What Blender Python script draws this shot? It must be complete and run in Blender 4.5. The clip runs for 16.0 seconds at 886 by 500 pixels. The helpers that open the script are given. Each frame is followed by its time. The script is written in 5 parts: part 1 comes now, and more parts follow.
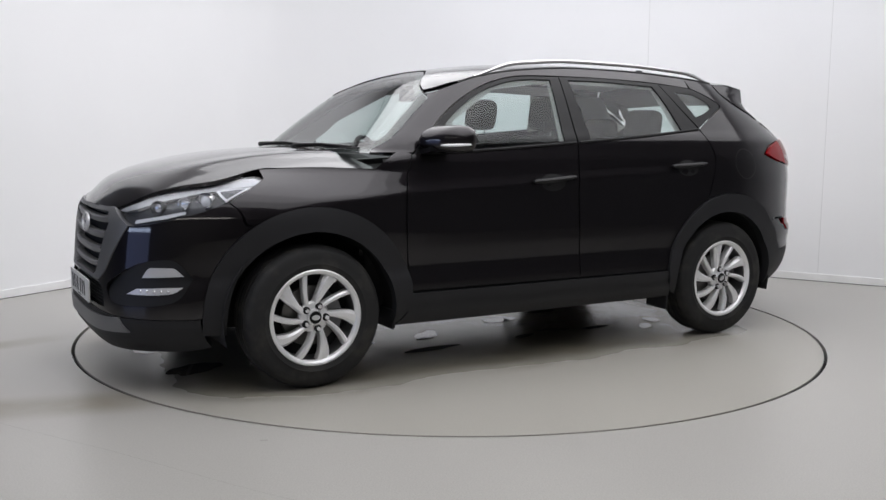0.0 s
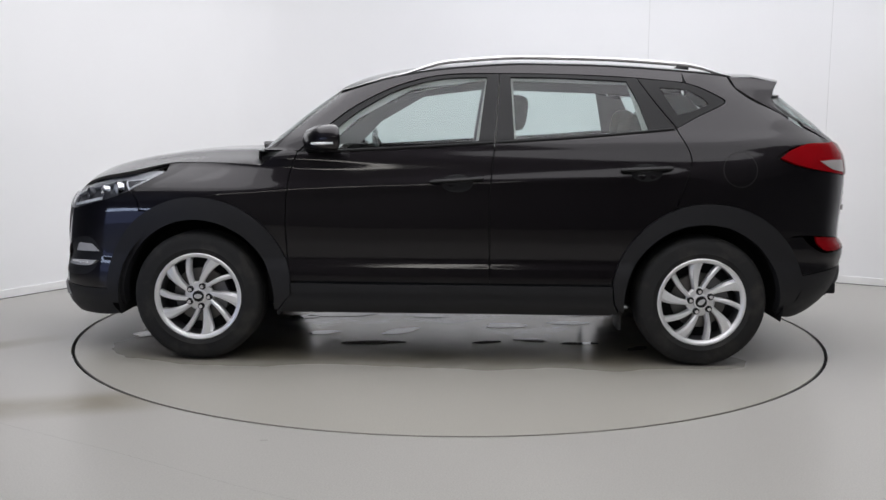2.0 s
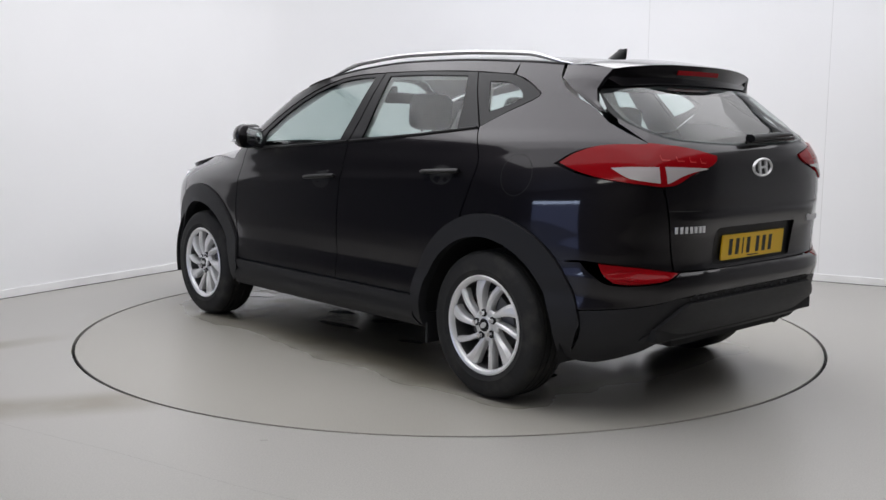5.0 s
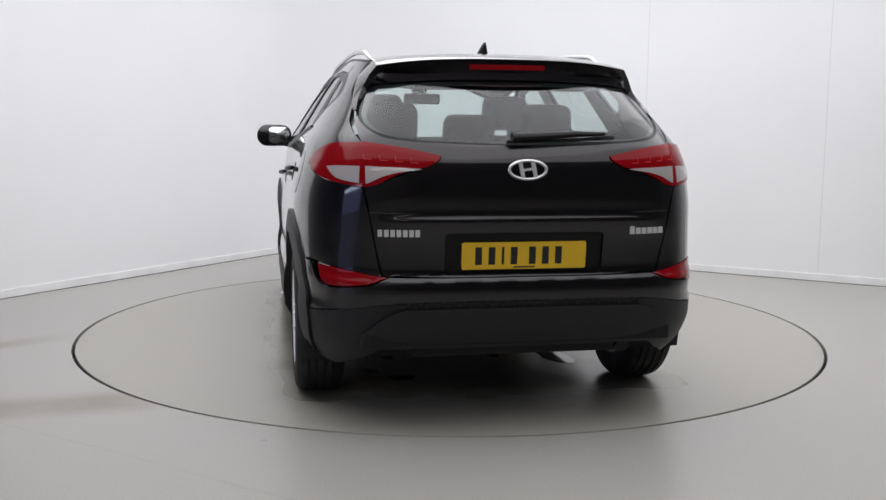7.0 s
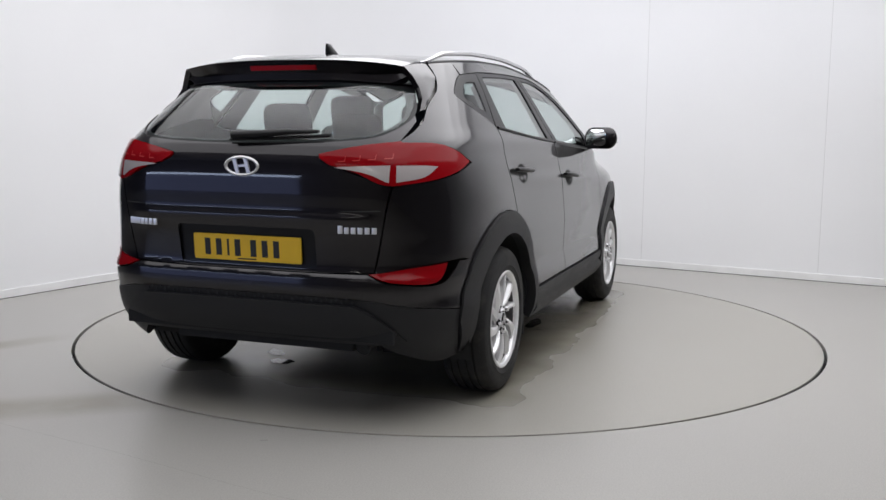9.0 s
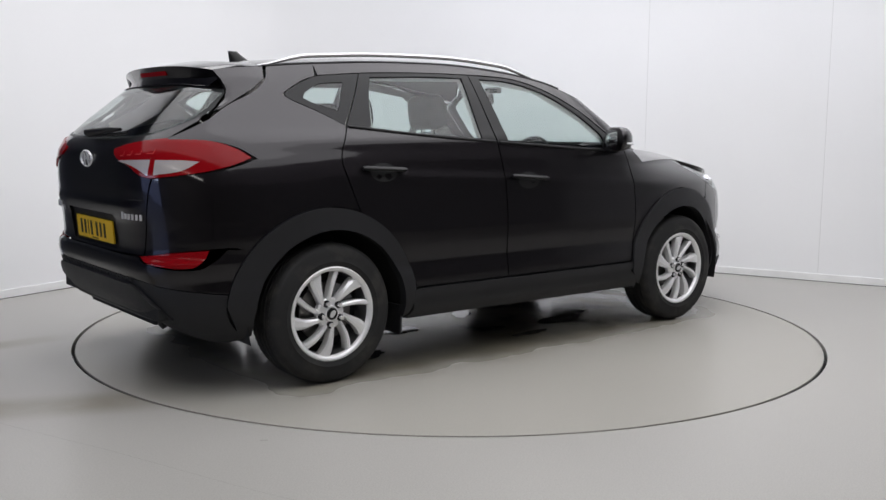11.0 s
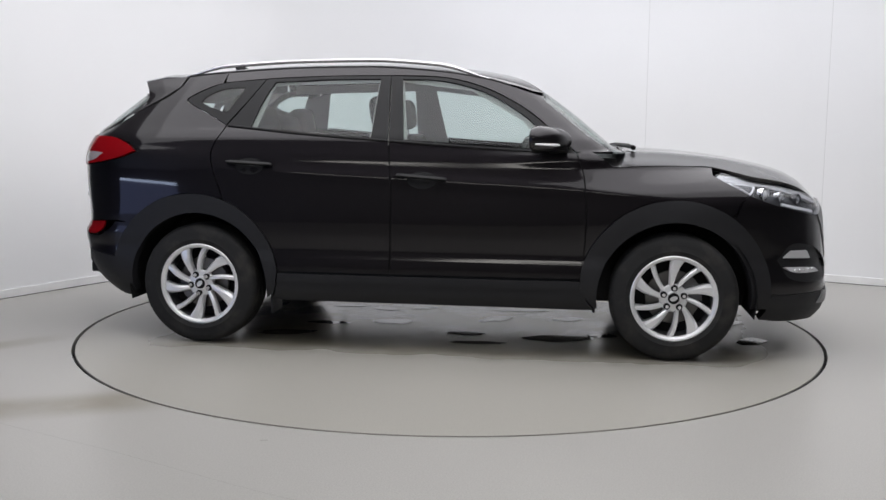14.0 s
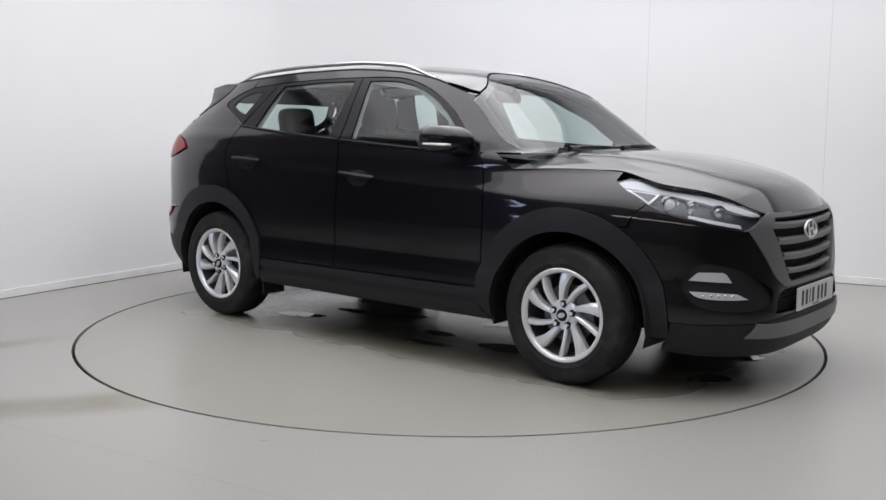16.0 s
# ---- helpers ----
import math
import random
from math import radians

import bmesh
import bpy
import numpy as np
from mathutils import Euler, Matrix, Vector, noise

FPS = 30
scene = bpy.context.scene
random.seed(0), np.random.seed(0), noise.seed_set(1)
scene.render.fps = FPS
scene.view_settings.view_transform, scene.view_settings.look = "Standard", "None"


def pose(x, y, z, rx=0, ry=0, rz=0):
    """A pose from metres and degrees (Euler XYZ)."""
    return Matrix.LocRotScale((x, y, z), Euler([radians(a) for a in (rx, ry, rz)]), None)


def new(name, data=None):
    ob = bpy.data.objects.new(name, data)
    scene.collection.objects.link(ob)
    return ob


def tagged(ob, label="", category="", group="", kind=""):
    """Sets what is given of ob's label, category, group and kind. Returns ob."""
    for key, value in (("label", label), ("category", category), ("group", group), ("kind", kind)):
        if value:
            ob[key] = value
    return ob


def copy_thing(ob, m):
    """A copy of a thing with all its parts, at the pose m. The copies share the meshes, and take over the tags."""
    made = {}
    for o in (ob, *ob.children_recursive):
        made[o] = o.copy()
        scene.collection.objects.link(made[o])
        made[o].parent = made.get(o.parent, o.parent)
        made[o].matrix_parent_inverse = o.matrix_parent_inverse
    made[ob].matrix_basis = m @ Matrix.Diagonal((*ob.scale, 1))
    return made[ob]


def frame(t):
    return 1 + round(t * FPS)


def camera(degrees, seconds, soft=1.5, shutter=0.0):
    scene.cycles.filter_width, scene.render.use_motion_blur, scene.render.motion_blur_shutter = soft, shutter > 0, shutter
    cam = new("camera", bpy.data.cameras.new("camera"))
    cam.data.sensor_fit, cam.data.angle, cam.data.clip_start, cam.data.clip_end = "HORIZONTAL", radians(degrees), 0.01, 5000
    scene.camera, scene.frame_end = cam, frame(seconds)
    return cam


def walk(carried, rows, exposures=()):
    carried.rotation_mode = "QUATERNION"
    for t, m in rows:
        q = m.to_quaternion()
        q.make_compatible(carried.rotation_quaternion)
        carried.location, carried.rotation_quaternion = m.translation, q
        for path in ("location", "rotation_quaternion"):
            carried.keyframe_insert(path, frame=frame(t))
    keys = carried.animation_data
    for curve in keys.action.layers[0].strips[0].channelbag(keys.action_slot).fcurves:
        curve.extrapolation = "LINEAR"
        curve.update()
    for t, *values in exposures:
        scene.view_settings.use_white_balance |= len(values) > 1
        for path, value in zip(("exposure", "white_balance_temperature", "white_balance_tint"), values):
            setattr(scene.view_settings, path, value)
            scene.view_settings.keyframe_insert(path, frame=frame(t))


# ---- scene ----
# A black family SUV turns slowly on a flush turntable in a white photo bay; the camera stands still.
EYE = pose(0.0, -5.998, 1.2425, 90 - 7.25, 0, 0.388) @ pose(0, 0, 0, 0, 0, 0.46)
cam = camera(49.83, 16.0, 1.5)
walk(cam, [(0.0, EYE), (16.0, EYE)])

RING = 2.2535          # radius of the turntable
TURN0, RATE = 210.26, -15.5715   # heading at the start, degrees per second
CAR_X, CAR_Y = -0.012, 0.123     # how far the wheelbase's middle lies off the turntable's axis
ROOM = pose(0, 0, 0, 0, 0, -30)  # the bay's walls run at 30 degrees to the camera

# ---- light ----
world = bpy.data.worlds.new("world")
scene.world = world
world.use_nodes = True
world.node_tree.nodes["Background"].inputs[0].default_value = (0.75, 0.85, 1.0, 1)
world.node_tree.nodes["Background"].inputs[1].default_value = 0.05


def area_lamp(name, x, y, z, sx, sy, power, colour=(1, 1, 1), rx=0, ry=0, rz=0):
    d = bpy.data.lights.new(name, "AREA")
    d.shape, d.size, d.size_y, d.energy, d.color = "RECTANGLE", sx, sy, power, colour
    ob = new(name, d)
    ob.matrix_world = ROOM @ pose(x, y, z, rx, ry, rz)
    return ob


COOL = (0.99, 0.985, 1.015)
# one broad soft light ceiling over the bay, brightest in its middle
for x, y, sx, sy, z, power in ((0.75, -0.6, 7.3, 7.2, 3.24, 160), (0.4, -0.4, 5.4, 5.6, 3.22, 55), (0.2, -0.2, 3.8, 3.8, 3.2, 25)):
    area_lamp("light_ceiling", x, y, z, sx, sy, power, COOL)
# unseen fill lamp, added to brighten what the car mirrors of the hall
area_lamp("hall_fill", 2.5, -7.4, 3.1, 5.0, 0.5, 32, (1.0, 0.97, 0.92))
# daylight through the hall's open roller door: the forecourt below, the brighter sky above
area_lamp("forecourt_daylight", -4.2, -8.8, 0.78, 5.2, 1.5, 17, (0.42, 0.52, 1.0), 90, 0, 0)
area_lamp("sky_daylight", -4.2, -8.8, 1.70, 5.2, 0.3, 30, (0.6, 0.72, 1.0), 90, 0, 0)
scene.view_settings.exposure = 0.40


# ---- materials ----
def material(name):
    m = bpy.data.materials.new(name)
    m.use_nodes = True
    t = m.node_tree
    return m, t, t.nodes["Principled BSDF"]


def node(t, kind, **sockets):
    n = t.nodes.new(kind)
    for k, v in sockets.items():
        n.inputs[k.replace("_", " ")].default_value = v
    return n


def plain(name, colour, rough=0.5, metal=0.0, coat=0.0, grain=0.0, scale=60.0, vary=0.0, spec=0.5):
    """A surface with fine relief and two scales of variation in its gloss and colour."""
    m, t, b = material(name)
    b.inputs["Base Color"].default_value = (*colour, 1)
    b.inputs["Roughness"].default_value = rough
    b.inputs["Metallic"].default_value = metal
    b.inputs["Coat Weight"].default_value = coat
    b.inputs["Coat Roughness"].default_value = 0.03
    b.inputs["Specular IOR Level"].default_value = spec
    co = node(t, "ShaderNodeTexCoord")
    if vary:
        n1 = node(t, "ShaderNodeTexNoise", Scale=scale * 0.08, Detail=4.0)
        t.links.new(co.outputs["Object"], n1.inputs["Vector"])
        r = node(t, "ShaderNodeMapRange")
        r.inputs["To Min"].default_value = max(rough - vary, 0.02)
        r.inputs["To Max"].default_value = rough + vary
        t.links.new(n1.outputs["Fac"], r.inputs["Value"])
        t.links.new(r.outputs[0], b.inputs["Roughness"])
        mx = node(t, "ShaderNodeMix")
        mx.data_type = "RGBA"
        mx.inputs[6].default_value = (*[c * 0.85 for c in colour], 1)
        mx.inputs[7].default_value = (*[min(c * 1.15, 1) for c in colour], 1)
        t.links.new(n1.outputs["Fac"], mx.inputs[0])
        t.links.new(mx.outputs[2], b.inputs["Base Color"])
    if grain:
        n2 = node(t, "ShaderNodeTexNoise", Scale=scale * 8, Detail=3.0)
        t.links.new(co.outputs["Object"], n2.inputs["Vector"])
        bp = node(t, "ShaderNodeBump", Strength=grain, Distance=0.002)
        t.links.new(n2.outputs["Fac"], bp.inputs["Height"])
        t.links.new(bp.outputs[0], b.inputs["Normal"])
    return m


def noise_mix(t, co, scale, detail, a, b_, lo=0.35, hi=0.65, stretch=None):
    """Mix of two colours by a noise; returns the colour socket and the noise's factor."""
    src = co
    if stretch:
        mp = node(t, "ShaderNodeMapping")
        mp.inputs["Scale"].default_value = stretch
        t.links.new(co, mp.inputs["Vector"])
        src = mp.outputs[0]
    n = node(t, "ShaderNodeTexNoise", Scale=scale, Detail=detail)
    t.links.new(src, n.inputs["Vector"])
    r = node(t, "ShaderNodeMapRange")
    r.inputs["From Min"].default_value, r.inputs["From Max"].default_value = lo, hi
    t.links.new(n.outputs["Fac"], r.inputs["Value"])
    mx = node(t, "ShaderNodeMix")
    mx.data_type = "RGBA"
    mx.inputs[6].default_value, mx.inputs[7].default_value = (*a, 1), (*b_, 1)
    t.links.new(r.outputs[0], mx.inputs[0])
    return mx.outputs[2], r.outputs[0]


def floor_material(name, base, tracks, damp_shade=None):
    """Grey painted resin floor: faint cloudy wear, fine speckle, scuffed gloss, and old tyre dirt where cars drive on."""
    m, t, b = material(name)
    co = node(t, "ShaderNodeTexCoord").outputs["Object"]
    c1, f1 = noise_mix(t, co, 0.7, 5, [c * 0.95 for c in base], [c * 1.04 for c in base], 0.2, 0.8)
    c2, f2 = noise_mix(t, co, 160, 2, (0.9, 0.9, 0.9), (1.04, 1.04, 1.04))
    mul = node(t, "ShaderNodeMix")
    mul.data_type, mul.blend_type = "RGBA", "MULTIPLY"
    mul.inputs[0].default_value = 1.0
    t.links.new(c1, mul.inputs[6])
    t.links.new(c2, mul.inputs[7])
    out = mul.outputs[2]
    if tracks:
        for x0, y0, x1, y1, half in tracks:
            sep = node(t, "ShaderNodeMapping")
            sep.vector_type = "POINT"
            ang = math.atan2(y1 - y0, x1 - x0)
            sep.inputs["Rotation"].default_value = (0, 0, -ang)
            off = Vector((-x0, -y0, 0))
            off.rotate(Euler((0, 0, -ang)))
            sep.inputs["Location"].default_value = off
            t.links.new(co, sep.inputs["Vector"])
            xyz = node(t, "ShaderNodeSeparateXYZ")
            t.links.new(sep.outputs[0], xyz.inputs[0])
            ab = node(t, "ShaderNodeMath")
            ab.operation = "ABSOLUTE"
            t.links.new(xyz.outputs[1], ab.inputs[0])
            fall = node(t, "ShaderNodeMapRange")
            fall.interpolation_type = "SMOOTHSTEP"
            fall.inputs["From Min"].default_value, fall.inputs["From Max"].default_value = half, half * 0.2
            t.links.new(ab.outputs[0], fall.inputs["Value"])
            along = node(t, "ShaderNodeMapRange")
            along.interpolation_type = "SMOOTHSTEP"
            ln = math.hypot(x1 - x0, y1 - y0)
            along.inputs["From Min"].default_value, along.inputs["From Max"].default_value = ln, ln - 0.5
            t.links.new(xyz.outputs[0], along.inputs["Value"])
            n = node(t, "ShaderNodeTexNoise", Scale=2.5, Detail=5.0)
            t.links.new(co, n.inputs["Vector"])
            pr = node(t, "ShaderNodeMath")
            pr.operation = "MULTIPLY"
            t.links.new(fall.outputs[0], pr.inputs[0])
            t.links.new(along.outputs[0], pr.inputs[1])
            pr2 = node(t, "ShaderNodeMath")
            pr2.operation = "MULTIPLY"
            t.links.new(pr.outputs[0], pr2.inputs[0])
            t.links.new(n.outputs["Fac"], pr2.inputs[1])
            mx = node(t, "ShaderNodeMix")
            mx.data_type = "RGBA"
            mx.inputs[7].default_value = (0.15, 0.12, 0.06, 1)
            t.links.new(pr2.outputs[0], mx.inputs[0])
            t.links.new(out, mx.inputs[6])
            out = mx.outputs[2]
    t.links.new(out, b.inputs["Base Color"])
    rr = node(t, "ShaderNodeMapRange")
    rr.inputs["To Min"].default_value, rr.inputs["To Max"].default_value = 0.27, 0.38
    b.inputs["Specular IOR Level"].default_value = 0.4
    t.links.new(f1, rr.inputs["Value"])
    gloss = rr.outputs[0]
    if damp_shade:
        # oblong of damp dirt and painted car shade, soft uneven border, darker wet blotches
        cx, cy, hx, hy, colour, wet = damp_shade
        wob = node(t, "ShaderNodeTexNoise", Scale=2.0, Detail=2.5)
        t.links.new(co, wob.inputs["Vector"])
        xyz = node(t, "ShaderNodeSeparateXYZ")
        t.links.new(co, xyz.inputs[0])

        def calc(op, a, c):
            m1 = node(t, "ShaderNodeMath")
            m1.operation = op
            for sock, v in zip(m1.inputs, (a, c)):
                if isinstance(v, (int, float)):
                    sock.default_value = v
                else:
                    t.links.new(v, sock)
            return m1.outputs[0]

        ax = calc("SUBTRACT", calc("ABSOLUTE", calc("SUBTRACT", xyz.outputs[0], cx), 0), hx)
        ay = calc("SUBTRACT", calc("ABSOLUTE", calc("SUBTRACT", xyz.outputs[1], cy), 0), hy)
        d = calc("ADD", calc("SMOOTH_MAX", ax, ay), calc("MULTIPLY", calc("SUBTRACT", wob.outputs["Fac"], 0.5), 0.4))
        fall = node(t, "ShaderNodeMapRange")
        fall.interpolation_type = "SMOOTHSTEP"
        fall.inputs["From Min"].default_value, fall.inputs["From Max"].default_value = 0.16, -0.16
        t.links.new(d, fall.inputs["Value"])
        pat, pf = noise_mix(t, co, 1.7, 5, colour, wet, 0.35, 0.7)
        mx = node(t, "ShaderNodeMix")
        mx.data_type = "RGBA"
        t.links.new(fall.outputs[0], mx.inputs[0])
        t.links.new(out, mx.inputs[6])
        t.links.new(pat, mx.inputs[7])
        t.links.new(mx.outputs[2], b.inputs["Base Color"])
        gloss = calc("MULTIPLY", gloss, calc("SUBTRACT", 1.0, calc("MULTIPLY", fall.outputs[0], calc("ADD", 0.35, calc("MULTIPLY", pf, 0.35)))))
    t.links.new(gloss, b.inputs["Roughness"])
    n3 = node(t, "ShaderNodeTexNoise", Scale=220.0, Detail=2.0)
    t.links.new(co, n3.inputs["Vector"])
    bp = node(t, "ShaderNodeBump", Strength=0.08, Distance=0.002)
    t.links.new(n3.outputs["Fac"], bp.inputs["Height"])
    t.links.new(bp.outputs[0], b.inputs["Normal"])
    return m


def wall_material(name, base):
    m, t, b = material(name)
    co = node(t, "ShaderNodeTexCoord").outputs["Object"]
    c1, f1 = noise_mix(t, co, 0.8, 4, [c * 0.975 for c in base], base)
    t.links.new(c1, b.inputs["Base Color"])
    b.inputs["Roughness"].default_value = 0.6
    n3 = node(t, "ShaderNodeTexNoise", Scale=90.0, Detail=3.0)
    t.links.new(co, n3.inputs["Vector"])
    bp = node(t, "ShaderNodeBump", Strength=0.05, Distance=0.002)
    t.links.new(n3.outputs["Fac"], bp.inputs["Height"])
    t.links.new(bp.outputs[0], b.inputs["Normal"])
    return m


M_FLOOR = floor_material("grey_resin_floor", (0.395, 0.384, 0.360), [(-4.2, -2.25, -2.2, -0.38, 0.15), (-4.0, -2.55, -1.1, -1.67, 0.24)])
# the disc's car-sized dark oblong mixes damp with painted shade
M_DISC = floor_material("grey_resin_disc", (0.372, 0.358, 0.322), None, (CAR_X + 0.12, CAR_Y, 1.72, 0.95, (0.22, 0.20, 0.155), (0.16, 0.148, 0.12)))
M_WALL = wall_material("white_wall_paint", (0.865, 0.868, 0.88))
M_CEIL = wall_material("pale_ceiling_paint", (0.28, 0.28, 0.29))
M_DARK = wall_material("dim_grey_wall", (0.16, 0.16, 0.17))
M_GAP = plain("black_gap", (0.012, 0.012, 0.012), 0.7, grain=0.2)
M_BOARD = plain("white_board_paint", (0.84, 0.84, 0.84), 0.4, grain=0.1, vary=0.05)


# ---- mesh tools ----
def mesh_object(name, verts, faces, mat, parent=None, smooth=True, normals=None, label=""):
    me = bpy.data.meshes.new(name)
    me.from_pydata([tuple(v) for v in verts], [], faces)
    me.materials.append(mat)
    if smooth:
        me.polygons.foreach_set("use_smooth", [True] * len(me.polygons))
    me.update()
    if normals is not None:
        me.normals_split_custom_set_from_vertices([tuple(n) for n in normals])
    ob = new(name, me)
    if parent is not None:
        ob.parent = parent
    if label:
        ob["label"] = label
    return ob


def part(name, bm, mat, parent=None, label="", smooth=False, angle=40):
    """Links a bmesh as one mesh object; with smooth, edges flatter than angle are shaded round."""
    me = bpy.data.meshes.new(name)
    if smooth:
        for f in bm.faces:
            f.smooth = True
        for e in bm.edges:
            if len(e.link_faces) == 2 and e.calc_face_angle(0) > radians(angle):
                e.smooth = False
    bm.to_mesh(me)
    bm.free()
    me.materials.append(mat)
    ob = new(name, me)
    if parent is not None:
        ob.parent = parent
    if label:
        ob["label"] = label
    return ob


def box(bm, x0, x1, y0, y1, z0, z1, bevel=0.0):
    r = bmesh.ops.create_cube(bm, size=1.0, matrix=Matrix.Translation(((x0 + x1) / 2, (y0 + y1) / 2, (z0 + z1) / 2)) @ Matrix.Diagonal((x1 - x0, y1 - y0, z1 - z0, 1)))
    if bevel:
        es = {e for v in r["verts"] for e in v.link_edges}
        bmesh.ops.bevel(bm, geom=list(es), offset=bevel, segments=2, affect="EDGES", profile=0.6)
    return r["verts"]


def strip_wall(path, z0, z1, thick, mat, name):
    """An upright wall along a plan path, thick to its left side."""
    bm = bmesh.new()
    n = len(path)
    rows = []
    for i, (x, y) in enumerate(path):
        a, c = path[max(i - 1, 0)], path[min(i + 1, n - 1)]
        d = Vector((c[0] - a[0], c[1] - a[1])).normalized()
        nx, ny = -d.y * thick, d.x * thick
        rows.append([bm.verts.new((x, y, z0)), bm.verts.new((x, y, z1)), bm.verts.new((x + nx, y + ny, z1)), bm.verts.new((x + nx, y + ny, z0))])
    for a, c in zip(rows, rows[1:]):
        for k in range(4):
            bm.faces.new((a[k], a[(k + 1) % 4], c[(k + 1) % 4], c[k]))
    bm.faces.new(rows[0])
    bm.faces.new(rows[-1][::-1])
    bmesh.ops.recalc_face_normals(bm, faces=bm.faces)
    return part(name, bm, mat, smooth=True, angle=30)


# ---- the bay ----
WA, WB, RC = -3.17, 3.21, 1.3     # the two white walls, and the radius of the corner between them
FAR_A, FAR_B, HIGH = 8.0, -9.0, 3.3
END_B, HALL_A = -1.15, -10.0      # where the bay opens into the hall, and the hall's far side


def bay():
    # one rounded white wall round the back of the turntable
    path = [(WA, END_B + (WB - RC - END_B) * k / 8) for k in range(8)]
    path += [(WA + RC - RC * math.cos(a), WB - RC + RC * math.sin(a)) for a in np.radians(np.linspace(0, 90, 25))]
    path += [(WA + RC + (FAR_A - WA - RC) * k / 12, WB) for k in range(1, 13)]
    w = strip_wall(path, 0, HIGH, 0.15, M_WALL, "wall_back")
    tagged(w, "white painted wall with a rounded corner", "wall", kind="structure").matrix_world = ROOM
    b = strip_wall([(x, y) for x, y in path], 0.0, 0.062, -0.012, M_BOARD, "baseboard")
    tagged(b, "low white skirting board along the wall", "baseboard", kind="structure").matrix_world = ROOM
    # dark strip that paints in the shadow line under the skirting board
    g = strip_wall(path, -0.004, 0.004, -0.016, M_GAP, "floor_shadow_line")
    tagged(g, "dark strip drawing the shadow line between wall and floor", "joint", kind="structure").matrix_world = ROOM
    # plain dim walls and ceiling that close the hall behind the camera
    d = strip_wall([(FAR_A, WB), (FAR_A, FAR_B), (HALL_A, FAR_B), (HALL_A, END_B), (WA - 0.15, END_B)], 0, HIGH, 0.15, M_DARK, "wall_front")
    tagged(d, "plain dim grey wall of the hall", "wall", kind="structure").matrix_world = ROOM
    bm = bmesh.new()
    box(bm, HALL_A - 0.15, FAR_A + 0.15, FAR_B - 0.15, WB + 0.15, HIGH, HIGH + 0.2)
    tagged(part("ceiling", bm, M_CEIL), "plain pale grey ceiling", "ceiling", kind="structure").matrix_world = ROOM
    # floor with a round hole, and the turntable in it
    bm = bmesh.new()
    n = 180
    ring = [bm.verts.new((RING * math.cos(2 * math.pi * k / n), RING * math.sin(2 * math.pi * k / n), 0)) for k in range(n)]
    low = [bm.verts.new((v.co.x, v.co.y, -0.06)) for v in ring]
    out = [bm.verts.new((18 * math.cos(2 * math.pi * k / n), 18 * math.sin(2 * math.pi * k / n), 0)) for k in range(n)]
    for k in range(n):
        j = (k + 1) % n
        bm.faces.new((ring[k], out[k], out[j], ring[j]))
        bm.faces.new((low[k], ring[k], ring[j], low[j]))
    tagged(part("floor", bm, M_FLOOR), "grey painted resin floor with faint tyre dirt", "floor", kind="structure")
    bm = bmesh.new()
    bmesh.ops.create_circle(bm, cap_ends=True, radius=RING + 0.1, segments=90, matrix=Matrix.Translation((0, 0, -0.06)))
    tagged(part("pit", bm, M_GAP), "dark pit under the turntable's edge", "pit", kind="structure")


def turntable():
    bm = bmesh.new()
    n = 240
    prof = [(RING - 0.019, -0.05), (RING - 0.019, -0.002), (RING - 0.021, 0.0), (1.5, 0.0), (0.8, 0.0), (0.3, 0.0)]
    rows = [[bm.verts.new((r * math.cos(2 * math.pi * k / n), r * math.sin(2 * math.pi * k / n), z)) for k in range(n)] for r, z in prof]
    for a, c in zip(rows, rows[1:]):
        for k in range(n):
            bm.faces.new((a[k], a[(k + 1) % n], c[(k + 1) % n], c[k]))
    bm.faces.new(rows[-1])
    bmesh.ops.recalc_face_normals(bm, faces=bm.faces)
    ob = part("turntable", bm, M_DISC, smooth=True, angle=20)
    # black band added to paint the shade inside the turntable's edge gap
    bm = bmesh.new()
    rows = [[bm.verts.new((r * math.cos(2 * math.pi * k / n), r * math.sin(2 * math.pi * k / n), z)) for k in range(n)] for r, z in ((RING - 0.014, -0.05), (RING - 0.014, -0.008), (RING - 0.0195, -0.008))]
    for a, c in zip(rows, rows[1:]):
        for k in range(n):
            bm.faces.new((a[k], a[(k + 1) % n], c[(k + 1) % n], c[k]))
    part("gap_shade_band", bm, M_GAP, ob, "black band painting the shade in the edge gap", smooth=True, angle=20)
    return tagged(ob, "round grey turntable flush with the floor", "turntable")


def blob(rx, ry, seed, n=48, rough=0.35):
    """A ragged flat outline."""
    rnd = random.Random(seed)
    ph = [(k, rnd.uniform(0, 6.28), rnd.uniform(0.3, 1.0) / k ** 0.7) for k in range(2, 11)]
    out = []
    for i in range(n):
        a = 2 * math.pi * i / n
        r = 1 + rough * sum(w * math.sin(k * a + p) for k, p, w in ph) / 2.2
        out.append((rx * r * math.cos(a), ry * r * math.sin(a)))
    return out


def wet_material(name, colour, rough):
    m, t, b = material(name)
    co = node(t, "ShaderNodeTexCoord").outputs["Object"]
    c, f = noise_mix(t, co, 3.0, 5, [v * 0.8 for v in colour], [v * 1.15 for v in colour], 0.3, 0.7)
    t.links.new(c, b.inputs["Base Color"])
    r = node(t, "ShaderNodeMapRange")
    r.inputs["To Min"].default_value, r.inputs["To Max"].default_value = rough * 0.6, rough * 1.5
    t.links.new(f, r.inputs["Value"])
    t.links.new(r.outputs[0], b.inputs["Roughness"])
    b.inputs["Specular IOR Level"].default_value = 0.6
    return m


M_WET = wet_material("standing_water", (0.11, 0.10, 0.085), 0.04)


